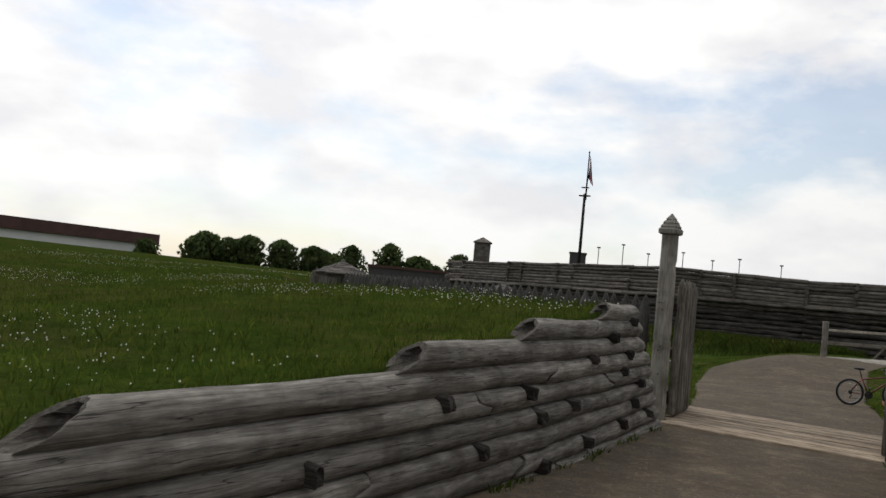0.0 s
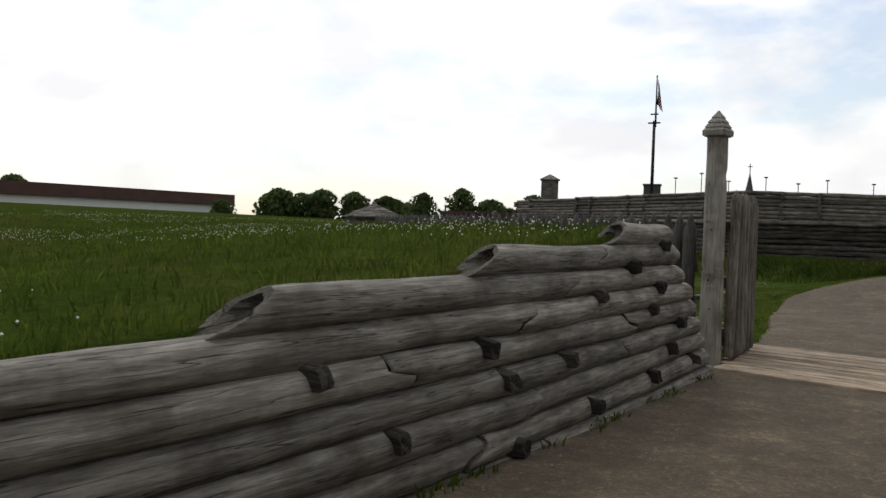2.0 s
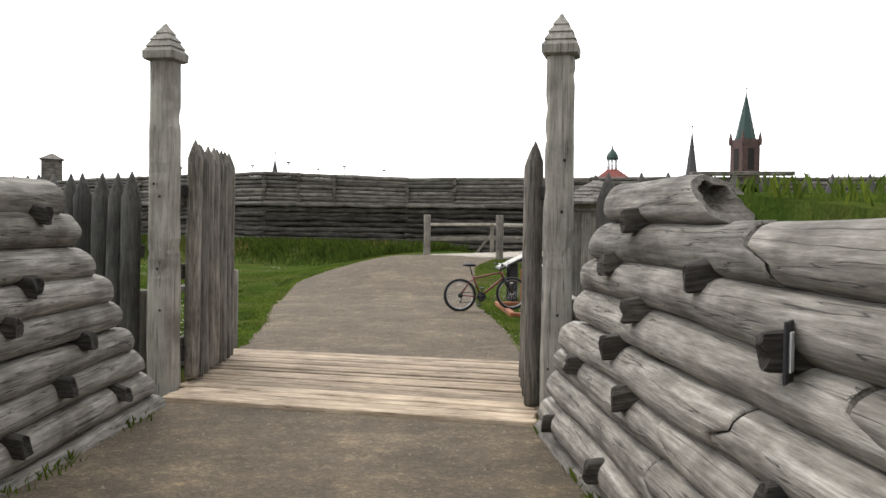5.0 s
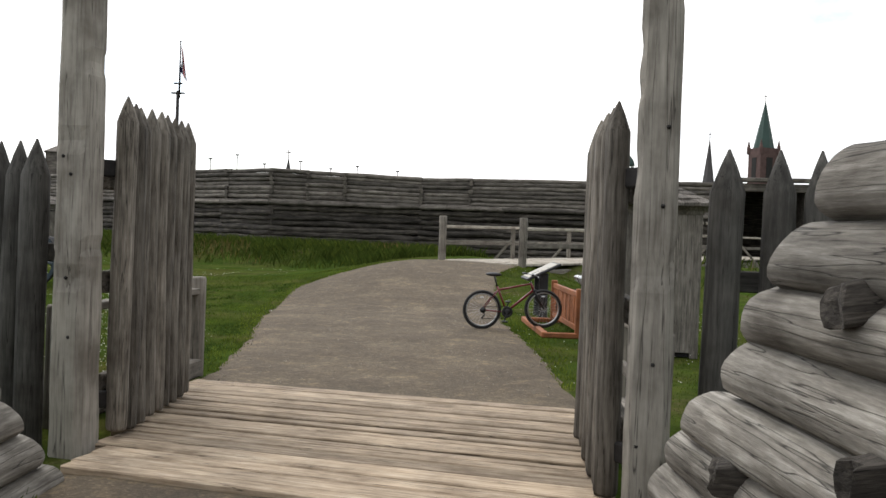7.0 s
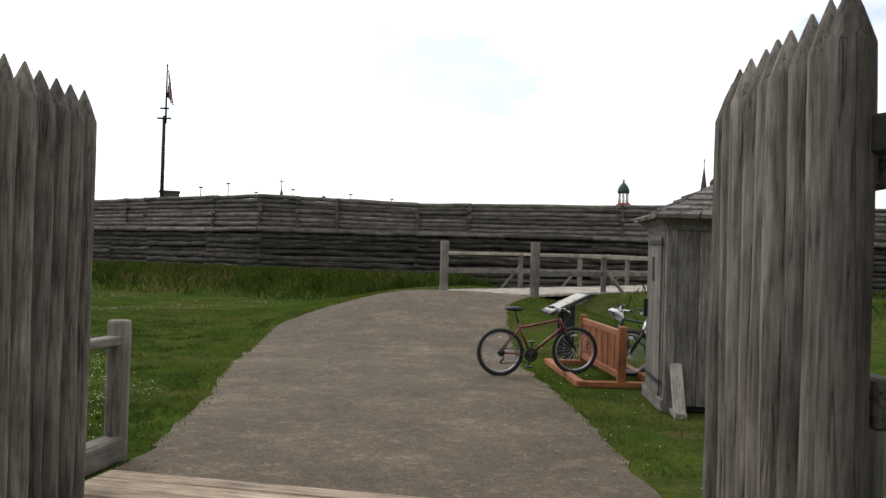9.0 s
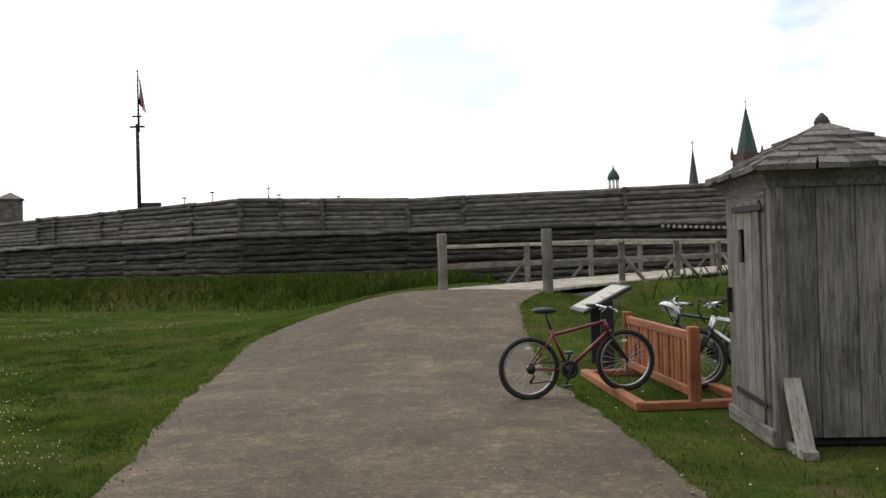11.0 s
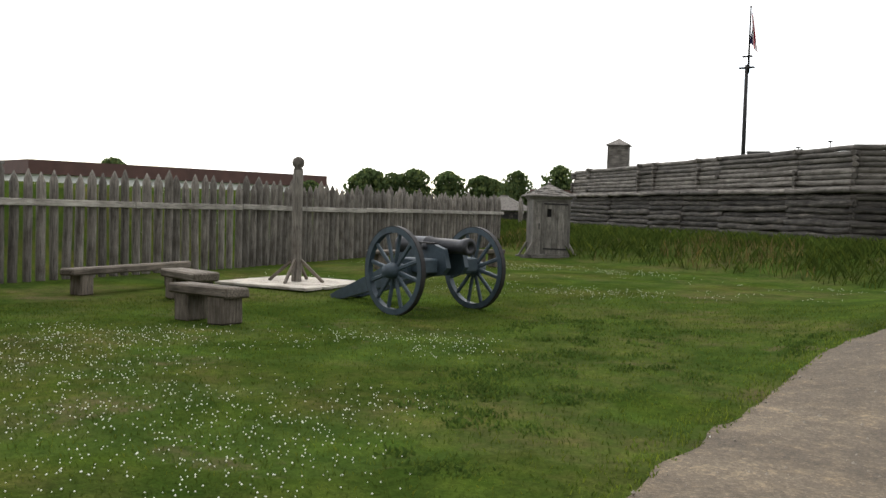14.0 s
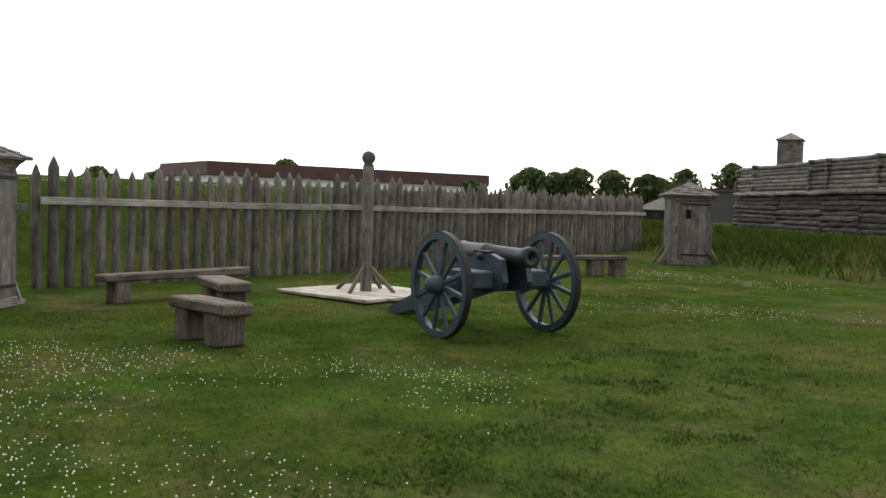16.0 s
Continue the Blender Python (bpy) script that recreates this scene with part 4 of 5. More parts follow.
# ---- sentry boxes ----
def sentry_box(m, label):
    """A square board box; its door is on the local -X side, 1.28 wide along Y."""
    s, h = 0.64, 2.06
    sb = thing("sentry_box", m, label, "sentry box", "sentry boxes")
    rng = random.Random(5)
    for sx, sy in ((-1, -1), (-1, 1), (1, -1), (1, 1)):
        part("corner_post", timber(h, 0.11, 0.11, BOARD, 0.01, 3), sb, along((sx * (s - 0.05), sy * (s - 0.05), 0.0), (sx * (s - 0.05), sy * (s - 0.05), 1)))
    for side in range(3):
        turn = Matrix.Rotation((0.5, 1.0, 1.5)[side] * math.pi, 4, "Z")
        for n in range(4):
            w = (2 * s - 0.1) / 4
            part("wall_board", timber(h - 0.1, w - 0.006, 0.035, BOARD, 0.004, n + side * 4, 0.002), sb, turn @ up(-s + 0.03, -s + 0.05 + w * (n + 0.5), 0.08))
    part("sill_beam", timber(2 * s, 0.12, 0.14, BOARD, 0.01, 8), sb, along((-s + 0.02, -s, 0.08), (-s + 0.02, s, 0.08)))
    part("head_board", timber(2 * s - 0.2, 0.05, 0.13, BOARD, 0.006, 9), sb, along((-s + 0.01, -s + 0.1, 1.97), (-s + 0.01, s - 0.1, 1.97)))
    # solid filler block; its near-black colour paints the shade behind the slot
    part("interior", box(-s + 0.09, s - 0.06, -s + 0.06, s - 0.06, 0.02, h - 0.05, INSIDE), sb)
    part("jamb", timber(1.8, 0.17, 0.04, BOARD, 0.006, 10), sb, up(-s + 0.005, s - 0.185, 0.14))
    part("jamb", timber(1.8, 0.1, 0.04, BOARD, 0.006, 16), sb, up(-s + 0.005, -s + 0.145, 0.14))
    # door boards; the one with the spy slot is made of four pieces round the hole
    edges = [-s + 0.2, -0.22, 0.0, 0.19, s - 0.275]
    for n, (a, b) in enumerate(zip(edges, edges[1:])):
        if n != 2:
            part("door_board", timber(1.77, b - a - 0.005, 0.04, BOARD, 0.004, 11 + n, 0.002), sb, up(-s - 0.012 + 0.002 * n, (a + b) / 2, 0.155))
            continue
        for z0, z1 in ((0.155, 1.42), (1.7, 1.925)):
            part("door_board", timber(z1 - z0, b - a - 0.005, 0.04, BOARD, 0.004, 13), sb, up(-s - 0.01, (a + b) / 2, z0))
        for y0, y1 in ((a, a + 0.022), (b - 0.03, b)):
            part("door_board", timber(0.28, y1 - y0 - 0.004, 0.02, BOARD, 0.002, 14), sb, up(-s - 0.01, (y0 + y1) / 2, 1.42))
    for z in (0.32, 1.86):
        part("strap_hinge", timber(0.85, 0.012, 0.05, IRON, 0.003, 2), sb, along((-s - 0.045, -s + 0.08, z), (-s - 0.045, s, z + 0.02)), "black iron strap")
    part("latch", timber(0.22, 0.03, 0.05, IRON, 0.006, 2), sb, along((-s - 0.05, s - 0.2, 0.98), (-s - 0.05, s - 0.2, 1.2)), "iron latch")
    for sx, sy, mat in ((-1, -1, RAIL), (-1, 1, BOARD), (1, 1, BOARD)):
        part("brace", timber(0.62, 0.13, 0.05, mat, 0.008, 6), sb, along((sx * (s - 0.12), sy * (s + 0.3), 0.0), (sx * (s - 0.12), sy * s, 0.52)), "leaning brace board")
        part("brace_sill", timber(0.4, 0.12, 0.07, mat, 0.008, 7), sb, along((sx * (s - 0.12), sy * (s - 0.02), 0.03), (sx * (s - 0.12), sy * (s + 0.38), 0.03)))
    eave = lathe([(0, 0.92), (0.05, 0.95), (0.1, 1.02), (0.13, 1.05)], BOARD, 4, smooth=False)
    part("cornice", eave, sb, Matrix.Translation((0, 0, h - 0.06)) @ Matrix.Rotation(-math.pi / 2, 4, "Y") @ Matrix.Rotation(math.pi / 4, 4, "X"))
    rows = 6
    for side in range(4):
        turn = Matrix.Rotation(side * math.pi / 2, 4, "Z")
        for k in range(rows):
            half0, half1 = 0.77 * (1 - k / rows) + 0.03, 0.77 * (1 - (k + 1) / rows) - 0.05
            z0, z1 = h + 0.06 + 0.4 * k / rows, h + 0.06 + 0.4 * (k + 1) / rows + 0.02
            count = max(1, round(half0 * 2 / 0.24))
            for n in range(count):
                a, b = n / count * 2 - 1, (n + 1) / count * 2 - 1
                j = rng.uniform(-0.045, 0.02)
                v = [(-half0 + j, half0 * a, z0), (-half0 + j, half0 * b - 0.008, z0), (-max(0, half1), max(0, half1) * b, z1), (-max(0, half1), max(0, half1) * a, z1)]
                v += [(x - 0.006, y, z + rng.uniform(0.034, 0.05)) for x, y, z in v]
                part("shake", mesh_of("shake", v, [(3, 2, 1, 0), (4, 5, 6, 7), (0, 1, 5, 4), (1, 2, 6, 5), (2, 3, 7, 6), (3, 0, 4, 7)], SHAKE), sb, turn)
    part("finial", lathe([(0, 0.12), (0.04, 0.075), (0.065, 0.06), (0.09, 0.07), (0.13, 0.05), (0.17, 0.01)], SHAKE, 8), sb, along((0, 0, h + 0.42), (0, 0, 9)))
    return sb


box_a = sentry_box(pose(1.22, 22.67, 0), "grey board sentry box with shake roof beside the path")
copy_thing(box_a, pose(-16.95, 24.65, 0, 0, 0, 180 + 49))["label"] = "grey board sentry box with shake roof before the palisade"
copy_thing(box_a, pose(-20.35, 45.6, 0, 0, 0, 180 - 44))["label"] = "grey board sentry box with shake roof at the ditch edge"


# ---- cannon ----
def spoked_wheel(parent, name, radius, x, y, turn=0.0):
    w = part(name, lathe([(-0.045, radius), (0.045, radius), (0.045, radius - 0.085), (-0.045, radius - 0.085)], GUN, 40, True, False), parent, pose(x, y, radius, 0, 0, 90) @ Matrix.Rotation(turn, 4, "X"))
    part("iron_tyre", lathe([(-0.04, radius + 0.014), (0.04, radius + 0.014), (0.04, radius), (-0.04, radius)], IRON, 40, True, False), w, label="iron tyre band")
    part("hub", lathe([(-0.2, 0.07), (-0.17, 0.095), (-0.06, 0.125), (0.06, 0.125), (0.17, 0.095), (0.2, 0.07)], GUN, 16), w)
    for n in range(12):
        a = 2 * math.pi * n / 12
        d = Vector((0, math.cos(a), math.sin(a)))
        part("spoke", timber(radius - 0.2, 0.045, 0.062, GUN, 0.012, 1), w, along(d * 0.11, d))
    return w


# local frame: the muzzle points along +X, the axle along Y
cannon = thing("cannon", pose(-11.74, 30.17, 0, 0, 0, -6), "blue-grey field cannon with black barrel on the lawn", "cannon")
for y in (-0.84, 0.84):
    spoked_wheel(cannon, "wheel", 0.66, 0, y, 0.2)
part("axle", timber(1.68, 0.16, 0.17, GUN, 0.02, 1), cannon, along((0, -0.84, 0.66), (0, 0.84, 0.66)))
part("barrel", lathe([(-0.95, 0.02), (-0.93, 0.06), (-0.88, 0.05), (-0.83, 0.16), (-0.78, 0.165), (-0.74, 0.15), (-0.2, 0.14), (-0.19, 0.15), (-0.15, 0.15), (-0.14, 0.132), (0.55, 0.105), (0.62, 0.12), (0.7, 0.135), (0.76, 0.13), (0.76, 0.055), (0.5, 0.05)], BARREL, 24), cannon, along((0, 0, 1.03), (1, 0, 1.05)), "black iron barrel")
part("trunnion", rod(0.05, 0.56, BARREL, 12), cannon, along((0.0, -0.28, 1.02), (0, 1, 1.02)))
for y in (-0.19, 0.19):
    cheek = prism([(0.5, 0.72), (0.42, 1.0), (0.2, 1.06), (-0.1, 1.04), (-0.55, 0.88), (-1.3, 0.52), (-2.35, 0.12), (-2.5, 0.05), (-2.45, 0.0), (-2.2, 0.0), (-1.2, 0.26), (-0.3, 0.52), (0.4, 0.6)], 0.085, GUN)
    part("cheek", cheek, cannon, Matrix.Translation((0, y, 0)))
    part("cap_square", timber(0.34, 0.1, 0.03, IRON, 0.005, 1), cannon, along((-0.17, y, 1.075), (0.2, y, 1.075)))
for x, z in ((-0.5, 0.72), (-1.3, 0.4), (-2.2, 0.1)):
    part("transom", timber(0.32, 0.18, 0.14, GUN, 0.01, 1), cannon, along((x, -0.16, z), (x, 0.2, z)))
part("elevating_quoin", timber(0.35, 0.2, 0.12, GUN, 0.01, 1), cannon, along((-0.85, 0, 0.83), (-0.5, 0, 0.85)))
for y in (-0.42, 0.42):
    part("axle_box", timber(0.55, 0.3, 0.22, GUN, 0.02, 2), cannon, along((-0.2, y, 0.74), (0.4, y, 0.74)), "small side ammunition box")
part("lunette", tube([(-2.5 + 0.07 * math.cos(a), 0.07 * math.sin(a), 0.07) for a in np.linspace(0, 2 * math.pi, 13)[:-1]], 0.016, IRON, 8, True), cannon)

# ---- lawn furniture ----
tether = thing("tall_post", pose(-16.35, 31.15, 0), "tall round post with ball top on a plank base", "post")
part("shaft", log(2.3, 0.1, PICKET, 51, 14, bow=0.01), tether, along((0, 0, 0), (0, 0, 1)))
part("ball", lathe([(0, 0.06), (0.02, 0.1), (0.06, 0.075), (0.1, 0.11), (0.17, 0.125), (0.24, 0.1), (0.28, 0.03)], PICKET, 16), tether, along((0, 0, 2.28), (0, 0, 9)))
rng = random.Random(4)
for n in range(8):
    part("base_plank", timber(2.3 + rng.uniform(-0.1, 0.1), 0.26, 0.05, PALE, 0.006, n, 0.004), tether, pose(0, 0, 0, 0, 0, 12) @ along((-1.15, -0.95 + 0.275 * n, 0.055), (2, -0.95 + 0.275 * n, 0.055)))
for k in range(4):
    a = k * math.pi / 2 + 0.5
    part("brace", timber(0.66, 0.05, 0.06, BENCH, 0.006, k), tether, along((0.58 * math.cos(a), 0.58 * math.sin(a), 0.08), (0.1 * math.cos(a), 0.1 * math.sin(a), 0.5)))


def bench(p0, p1, z, legs, width, thick, label):
    p0, p1 = Vector((*p0, 0)), Vector((*p1, 0))
    run = (p1 - p0).length
    b = thing("bench", Matrix.Translation(p0), label, "bench", "lawn benches")
    part("seat", timber(run, width, thick, BENCH, 0.025, int(run * 10), 0.015), b, along(p0 + Vector((0, 0, z - thick / 2)), p1 + Vector((0, 0, z - thick / 2))), world=True)
    for k, block in legs:
        q = p0 + (p1 - p0) * k
        part("leg", timber(z - thick + 0.02, width * 0.85, block, BENCH, 0.02, int(k * 90), 0.01), b, along(q, q + Vector((0, 0, 1)), math.atan2(p1.y - p0.y, p1.x - p0.x)), world=True)


bench((-13.3, 26.62), (-12.17, 26.78), 0.5, [(0.2, 0.26), (0.78, 0.32)], 0.44, 0.14, "short heavy timber bench on two block legs")
bench((-15.75, 28.0), (-14.45, 27.82), 0.5, [(0.22, 0.28), (0.8, 0.3)], 0.42, 0.15, "short split log bench on the lawn")
bench((-16.75, 26.65), (-17.5, 29.35), 0.46, [(0.12, 0.26), (0.9, 0.26)], 0.34, 0.12, "long low plank bench before the palisade")
bench((-18.9, 35.6), (-17.95, 39.9), 0.5, [(0.08, 0.3), (0.8, 0.4), (0.95, 0.35)], 0.34, 0.12, "long low plank bench near the sentry box")

# ---- bicycle rack and bicycles ----
rack = thing("bicycle_rack", pose(0.22, 25.05, 0), "orange cedar slatted bicycle rack on the grass", "bike rack")
R0, R1 = Vector((0.36, 23.85, 0)), Vector((0.08, 26.28, 0))
ru = (R1 - R0).normalized()
rn = Vector((-ru.y, ru.x, 0))
for base in (R0, R1):
    part("end_post", timber(0.8, 0.11, 0.11, CEDAR, 0.012, 1), rack, along(base, base + Vector((0, 0, 1))), world=True)
    part("foot", timber(1.1, 0.12, 0.08, CEDAR, 0.01, 2), rack, along(base + rn * 0.56 + Vector((0, 0, 0.045)), base - rn * 0.6 + Vector((0, 0, 0.045))), world=True)
for z, h in ((0.7, 0.09), (0.16, 0.09)):
    part("rail", timber((R1 - R0).length - 0.1, 0.06, h, CEDAR, 0.008, 3), rack, along(R0 + ru * 0.05 + Vector((0, 0, z)), R1 + Vector((0, 0, z))), world=True)
for side in (0.54, -0.54):
    part("ground_beam", timber((R1 - R0).length + 0.1, 0.11, 0.09, CEDAR, 0.01, 4), rack, along(R0 + rn * side - ru * 0.05 + Vector((0, 0, 0.05)), R1 + rn * side + Vector((0, 0, 0.05))), world=True)
for n in range(18):
    p = R0 + ru * (0.13 + (n + (0.25 if n % 3 == 2 else 0)) * 0.127)
    part("slat", timber(0.5, 0.035, 0.085, CEDAR, 0.006, n), rack, along(p + Vector((0, 0, 0.19)), p + Vector((0, 0, 1)), math.atan2(ru.y, ru.x)), world=True)


def bicycle(m, paint, label, tilt=0.0, rear_raise=0.0):
    """Rear hub at the origin's foot, front towards +X, standing in the XZ plane."""
    r, wb = 0.33, 1.06
    bike = thing("bicycle", m, label, "bicycle", "bicycles")
    for name, x in (("rear_wheel", 0.0), ("front_wheel", wb)):
        ring = [(r - 0.026 + 0.026 * math.cos(a), 0.026 * math.sin(a)) for a in np.linspace(0, 2 * math.pi, 9)[:-1]]
        w = part(name, lathe([(b, a) for a, b in ring], RUBBER, 44, True), bike, pose(x, 0, r, 0, 0, 90))
        part("rim", lathe([(-0.012, r - 0.05), (0.012, r - 0.05), (0.012, r - 0.068), (-0.012, r - 0.068)], STEEL, 44, True), w, label="bare metal rim")
        part("hub", lathe([(-0.05, 0.014), (-0.045, 0.026), (0, 0.02), (0.045, 0.026), (0.05, 0.014)], STEEL, 12), w)
        for n in range(24):
            a = 2 * math.pi * n / 24
            d = Vector((0, math.cos(a), math.sin(a)))
            part("spoke", SPOKE, w, along(d * 0.022 + Vector((0.03 * (-1) ** n, 0, 0)), d * (r - 0.06)))
        part("reflector", box(-0.006, 0.006, -0.03, 0.03, r - 0.13, r - 0.11, WHITE), w, label="white spoke reflector")
    bb, seat, head, fork = (0.42, 0, 0.29), (0.26, 0, 0.72), (0.84, 0, 0.78), (0.9, 0, 0.62)
    for name, a, b, rr in (("seat_tube", bb, seat, 0.017), ("top_tube", (0.29, 0, 0.66), (0.85, 0, 0.76), 0.017), ("down_tube", bb, (0.89, 0, 0.65), 0.021), ("head_tube", (0.905, 0, 0.6), head, 0.022)):
        part(name, rod(rr, (Vector(b) - Vector(a)).length, paint, 10), bike, along(a, b))
    for y in (-0.055, 0.055):
        part("chain_stay", tube([bb, (0.25, y, 0.3), (0, y, r)], 0.01, paint, 8), bike)
        part("seat_stay", tube([(0.28, 0, 0.66), (0.2, y, 0.58), (0, y, r)], 0.009, paint, 8), bike)
        part("fork_leg", tube([(0.9, y * 0.9, 0.64), (0.93, y, 0.55), (wb, y, r)], 0.016, BLACK, 8), bike)
    part("fork_crown", timber(0.13, 0.04, 0.05, BLACK, 0.008), bike, along((0.9, -0.065, 0.64), (0.9, 0.1, 0.64)))
    part("seat_post", rod(0.013, 0.22, BLACK), bike, along((0.265, 0, 0.7), (0.21, 0, 0.9)))
    sad = bmesh.new()
    bmesh.ops.create_uvsphere(sad, u_segments=14, v_segments=8, radius=1)
    for v in sad.verts:
        k = 0.5 + 0.5 * v.co.x
        v.co = Vector((v.co.x * 0.14, v.co.y * (0.075 * (1 - k) + 0.02), v.co.z * 0.035 + 0.015 * (1 - k)))
    me = bpy.data.meshes.new("saddle")
    sad.to_mesh(me)
    sad.free()
    me.materials.append(BLACK)
    part("saddle", me, bike, pose(0.2, 0, 0.915), "black saddle")
    part("stem", tube([(0.84, 0, 0.78), (0.83, 0, 0.86), (0.9, 0, 0.9)], 0.014, BLACK, 8), bike)
    part("handlebar", tube([(0.8, -0.3, 0.92), (0.86, -0.2, 0.92), (0.9, -0.06, 0.9), (0.9, 0.06, 0.9), (0.86, 0.2, 0.92), (0.8, 0.3, 0.92)], 0.013, STEEL, 8), bike)
    for y in (-1, 1):
        part("grip", rod(0.018, 0.12, BLACK), bike, along((0.83, y * 0.22, 0.92), (0.79, y * 0.32, 0.922)))
        part("brake_lever", tube([(0.87, y * 0.17, 0.91), (0.92, y * 0.2, 0.885), (0.9, y * 0.28, 0.87)], 0.006, STEEL, 6), bike)
        part("brake_cable", tube([(0.88, y * 0.16, 0.91), (1.0, y * 0.1, 0.97), (1.02, y * 0.04, 0.85), (0.93, 0, 0.68)], 0.004, BLACK, 6), bike)
    part("chainring", lathe([(-0.004, 0.095), (0.004, 0.095), (0.004, 0.06), (-0.004, 0.06)], BLACK, 24, True), bike, pose(0.42, -0.06, 0.29, 0, 0, 90))
    part("crank_spider", lathe([(-0.01, 0.03), (0.01, 0.07)], BLACK, 10), bike, pose(0.42, -0.06, 0.29, 0, 0, 90))
    for k in (-1, 1):
        e = (0.42 + k * 0.06, k * 0.09, 0.29 + k * 0.155)
        part("crank", timber(0.17, 0.02, 0.025, BLACK, 0.004), bike, along((0.42, k * 0.09, 0.29), e))
        part("pedal", timber(0.09, 0.09, 0.025, BLACK, 0.006), bike, along((e[0] - 0.045, e[1] + k * 0.05, e[2]), (e[0] + 1, e[1] + k * 0.05, e[2])))
    part("cassette", lathe([(-0.03, 0.05), (0.0, 0.04), (0.02, 0.025)], BLACK, 18), bike, pose(0, -0.045, r, 0, 0, 90))
    part("derailleur", tube([(0.0, -0.06, r), (0.03, -0.065, r - 0.08), (-0.02, -0.065, r - 0.14)], 0.014, BLACK, 8), bike)
    part("chain", tube([(0, -0.055, r + 0.05), (0.42, -0.06, 0.385)], 0.006, IRON, 6), bike)
    part("chain", tube([(-0.02, -0.06, r - 0.15), (0.42, -0.06, 0.195)], 0.006, IRON, 6), bike)
    return bike


SPOKE = rod(0.0016, 0.255, STEEL, 4)
bicycle(Matrix.Translation((-1.2, 24.45, 0.02)) @ Matrix.Rotation(radians(13), 4, "Z") @ Matrix.Rotation(radians(-2), 4, "Y"), RED, "red mountain bicycle standing with its front wheel in the rack")
bicycle(pose(1.72, 25.1, 0.02, 4, 0, 176), SILVER, "silver bicycle parked behind the cedar rack")
bicycle(pose(1.48, 25.95, 0.02, -5, 0, 183), TEAL, "dark bicycle parked behind the cedar rack")
bicycle(pose(1.66, 24.72, 0.02, 7, 0, 168), STEEL, "bare metal bicycle parked between the rack and the sentry box")
helm = bmesh.new()
bmesh.ops.create_uvsphere(helm, u_segments=18, v_segments=10, radius=1)
bmesh.ops.delete(helm, geom=[v for v in helm.verts if v.co.z < -0.25], context="VERTS")
for v in helm.verts:
    ridge = 1 + 0.07 * math.cos(6 * math.atan2(v.co.y, v.co.x))
    v.co = Vector((v.co.x * 0.145 * ridge, v.co.y * 0.11 * ridge, v.co.z * 0.095))
me = bpy.data.meshes.new("helmet")
helm.to_mesh(me)
helm.free()
me.materials.append(WHITE)
helmet = new("helmet", me)
helmet.matrix_basis = pose(0.52, 25.85, 0.82, 10, -35, 200)
tagged(helmet, "white bicycle helmet hung on the handlebar", "helmet")

# ---- information panel ----
sign = thing("information_panel", pose(-0.2, 27.1, 0, 0, 0, 7), "low slanted information panel on two dark legs", "sign")
for y in (-0.3, 0.3):
    part("leg", timber(0.9, 0.17, 0.07, BLACK, 0.01, 1), sign, up(0.06, y, 0, 0))
part("tray", timber(0.72, 0.9, 0.05, BLACK, 0.012, 1), sign, along((-0.28, 0, 0.76), (0.36, 0, 1.08)), "dark slanted metal frame")
part("printed_face", timber(0.62, 0.8, 0.008, CREAM, 0.002, 1), sign, along((-0.245, 0, 0.81), (0.395, 0, 1.13)), "cream printed face")
for n, (a, w) in enumerate(((0.08, 0.5), (0.3, 0.28), (0.42, 0.24))):
    u = Vector((0.894, 0, 0.447))
    p = Vector((-0.245, -0.38, 0.81)) + u * a + Vector((-0.0025, 0, 0.005))
    part("text_bar", timber(0.012, w, 0.002, BRIDGE, 0, 1), sign, along(p + Vector((0, w / 2, 0)), p + u + Vector((0, w / 2, 0))))

# ---- distance ----
hall = thing("long_building", pose(-175, 169, -1.6), "long low white building with a brown roof band", "building")
H0, H1 = Vector((-175, 169, 0)), Vector((-179, 98, 0))
hu = (H1 - H0).normalized()
part("wall", timber((H1 - H0).length, 30, 7.9, RENDERED, 0, 1), hall, along(H0 + Vector((-15, 0, 2.2)), H1 + Vector((-15, 0, 2.2))), world=True)
part("roof_band", timber((H1 - H0).length + 2, 32, 2.8, FASCIA, 0, 1), hall, along(H0 + Vector((-15, 1, 7.6)), H1 + Vector((-15, -1, 7.6))), world=True)
part("end_wall", timber(6, 0.4, 7.6, FASCIA, 0, 1), hall, along(H0 + hu * 0.2 + Vector((0.5, 0, 2.1)), H0 + hu * 6 + Vector((0.5, 0, 2.1))), world=True)
part("canopy", timber(9, 5, 0.5, FASCIA, 0, 1), hall, along(H0 + Vector((4, 8, 3.2)), H0 + Vector((4, 0, 3.2))), world=True)

lodge = thing("visitor_lodge", pose(-108, 157, -2.6, 0, 0, 30), "low lodge with a grey shingled hip roof", "building")
part("wall", box(-5, 5, -5, 5, 0, 4.0, FORT_DARK), lodge)
part("roof", lathe([(0, 8.0), (0.15, 8.1), (2.7, 1.2), (3.0, 0.9)], SHAKE, 4, smooth=False), lodge, Matrix.Translation((0, 0, 4.1)) @ Matrix.Rotation(-math.pi / 2, 4, "Y") @ Matrix.Rotation(math.pi / 4, 4, "X"))
for k in range(-3, 4, 2):
    part("window", box(k - 0.6, k + 0.6, -5.12, -4.98, 2.3, 3.5, INSIDE), lodge)
block = thing("flat_roofed_building", pose(-92, 160, -3.2, 0, 0, 30), "dark flat-roofed building among the trees", "building")
part("wall", box(-9, 9, -6, 6, 0, 8.2, SLATE), block)
part("roof", box(-9.3, 9.3, -6.3, 6.3, 8.2, 8.7, FASCIA), block)


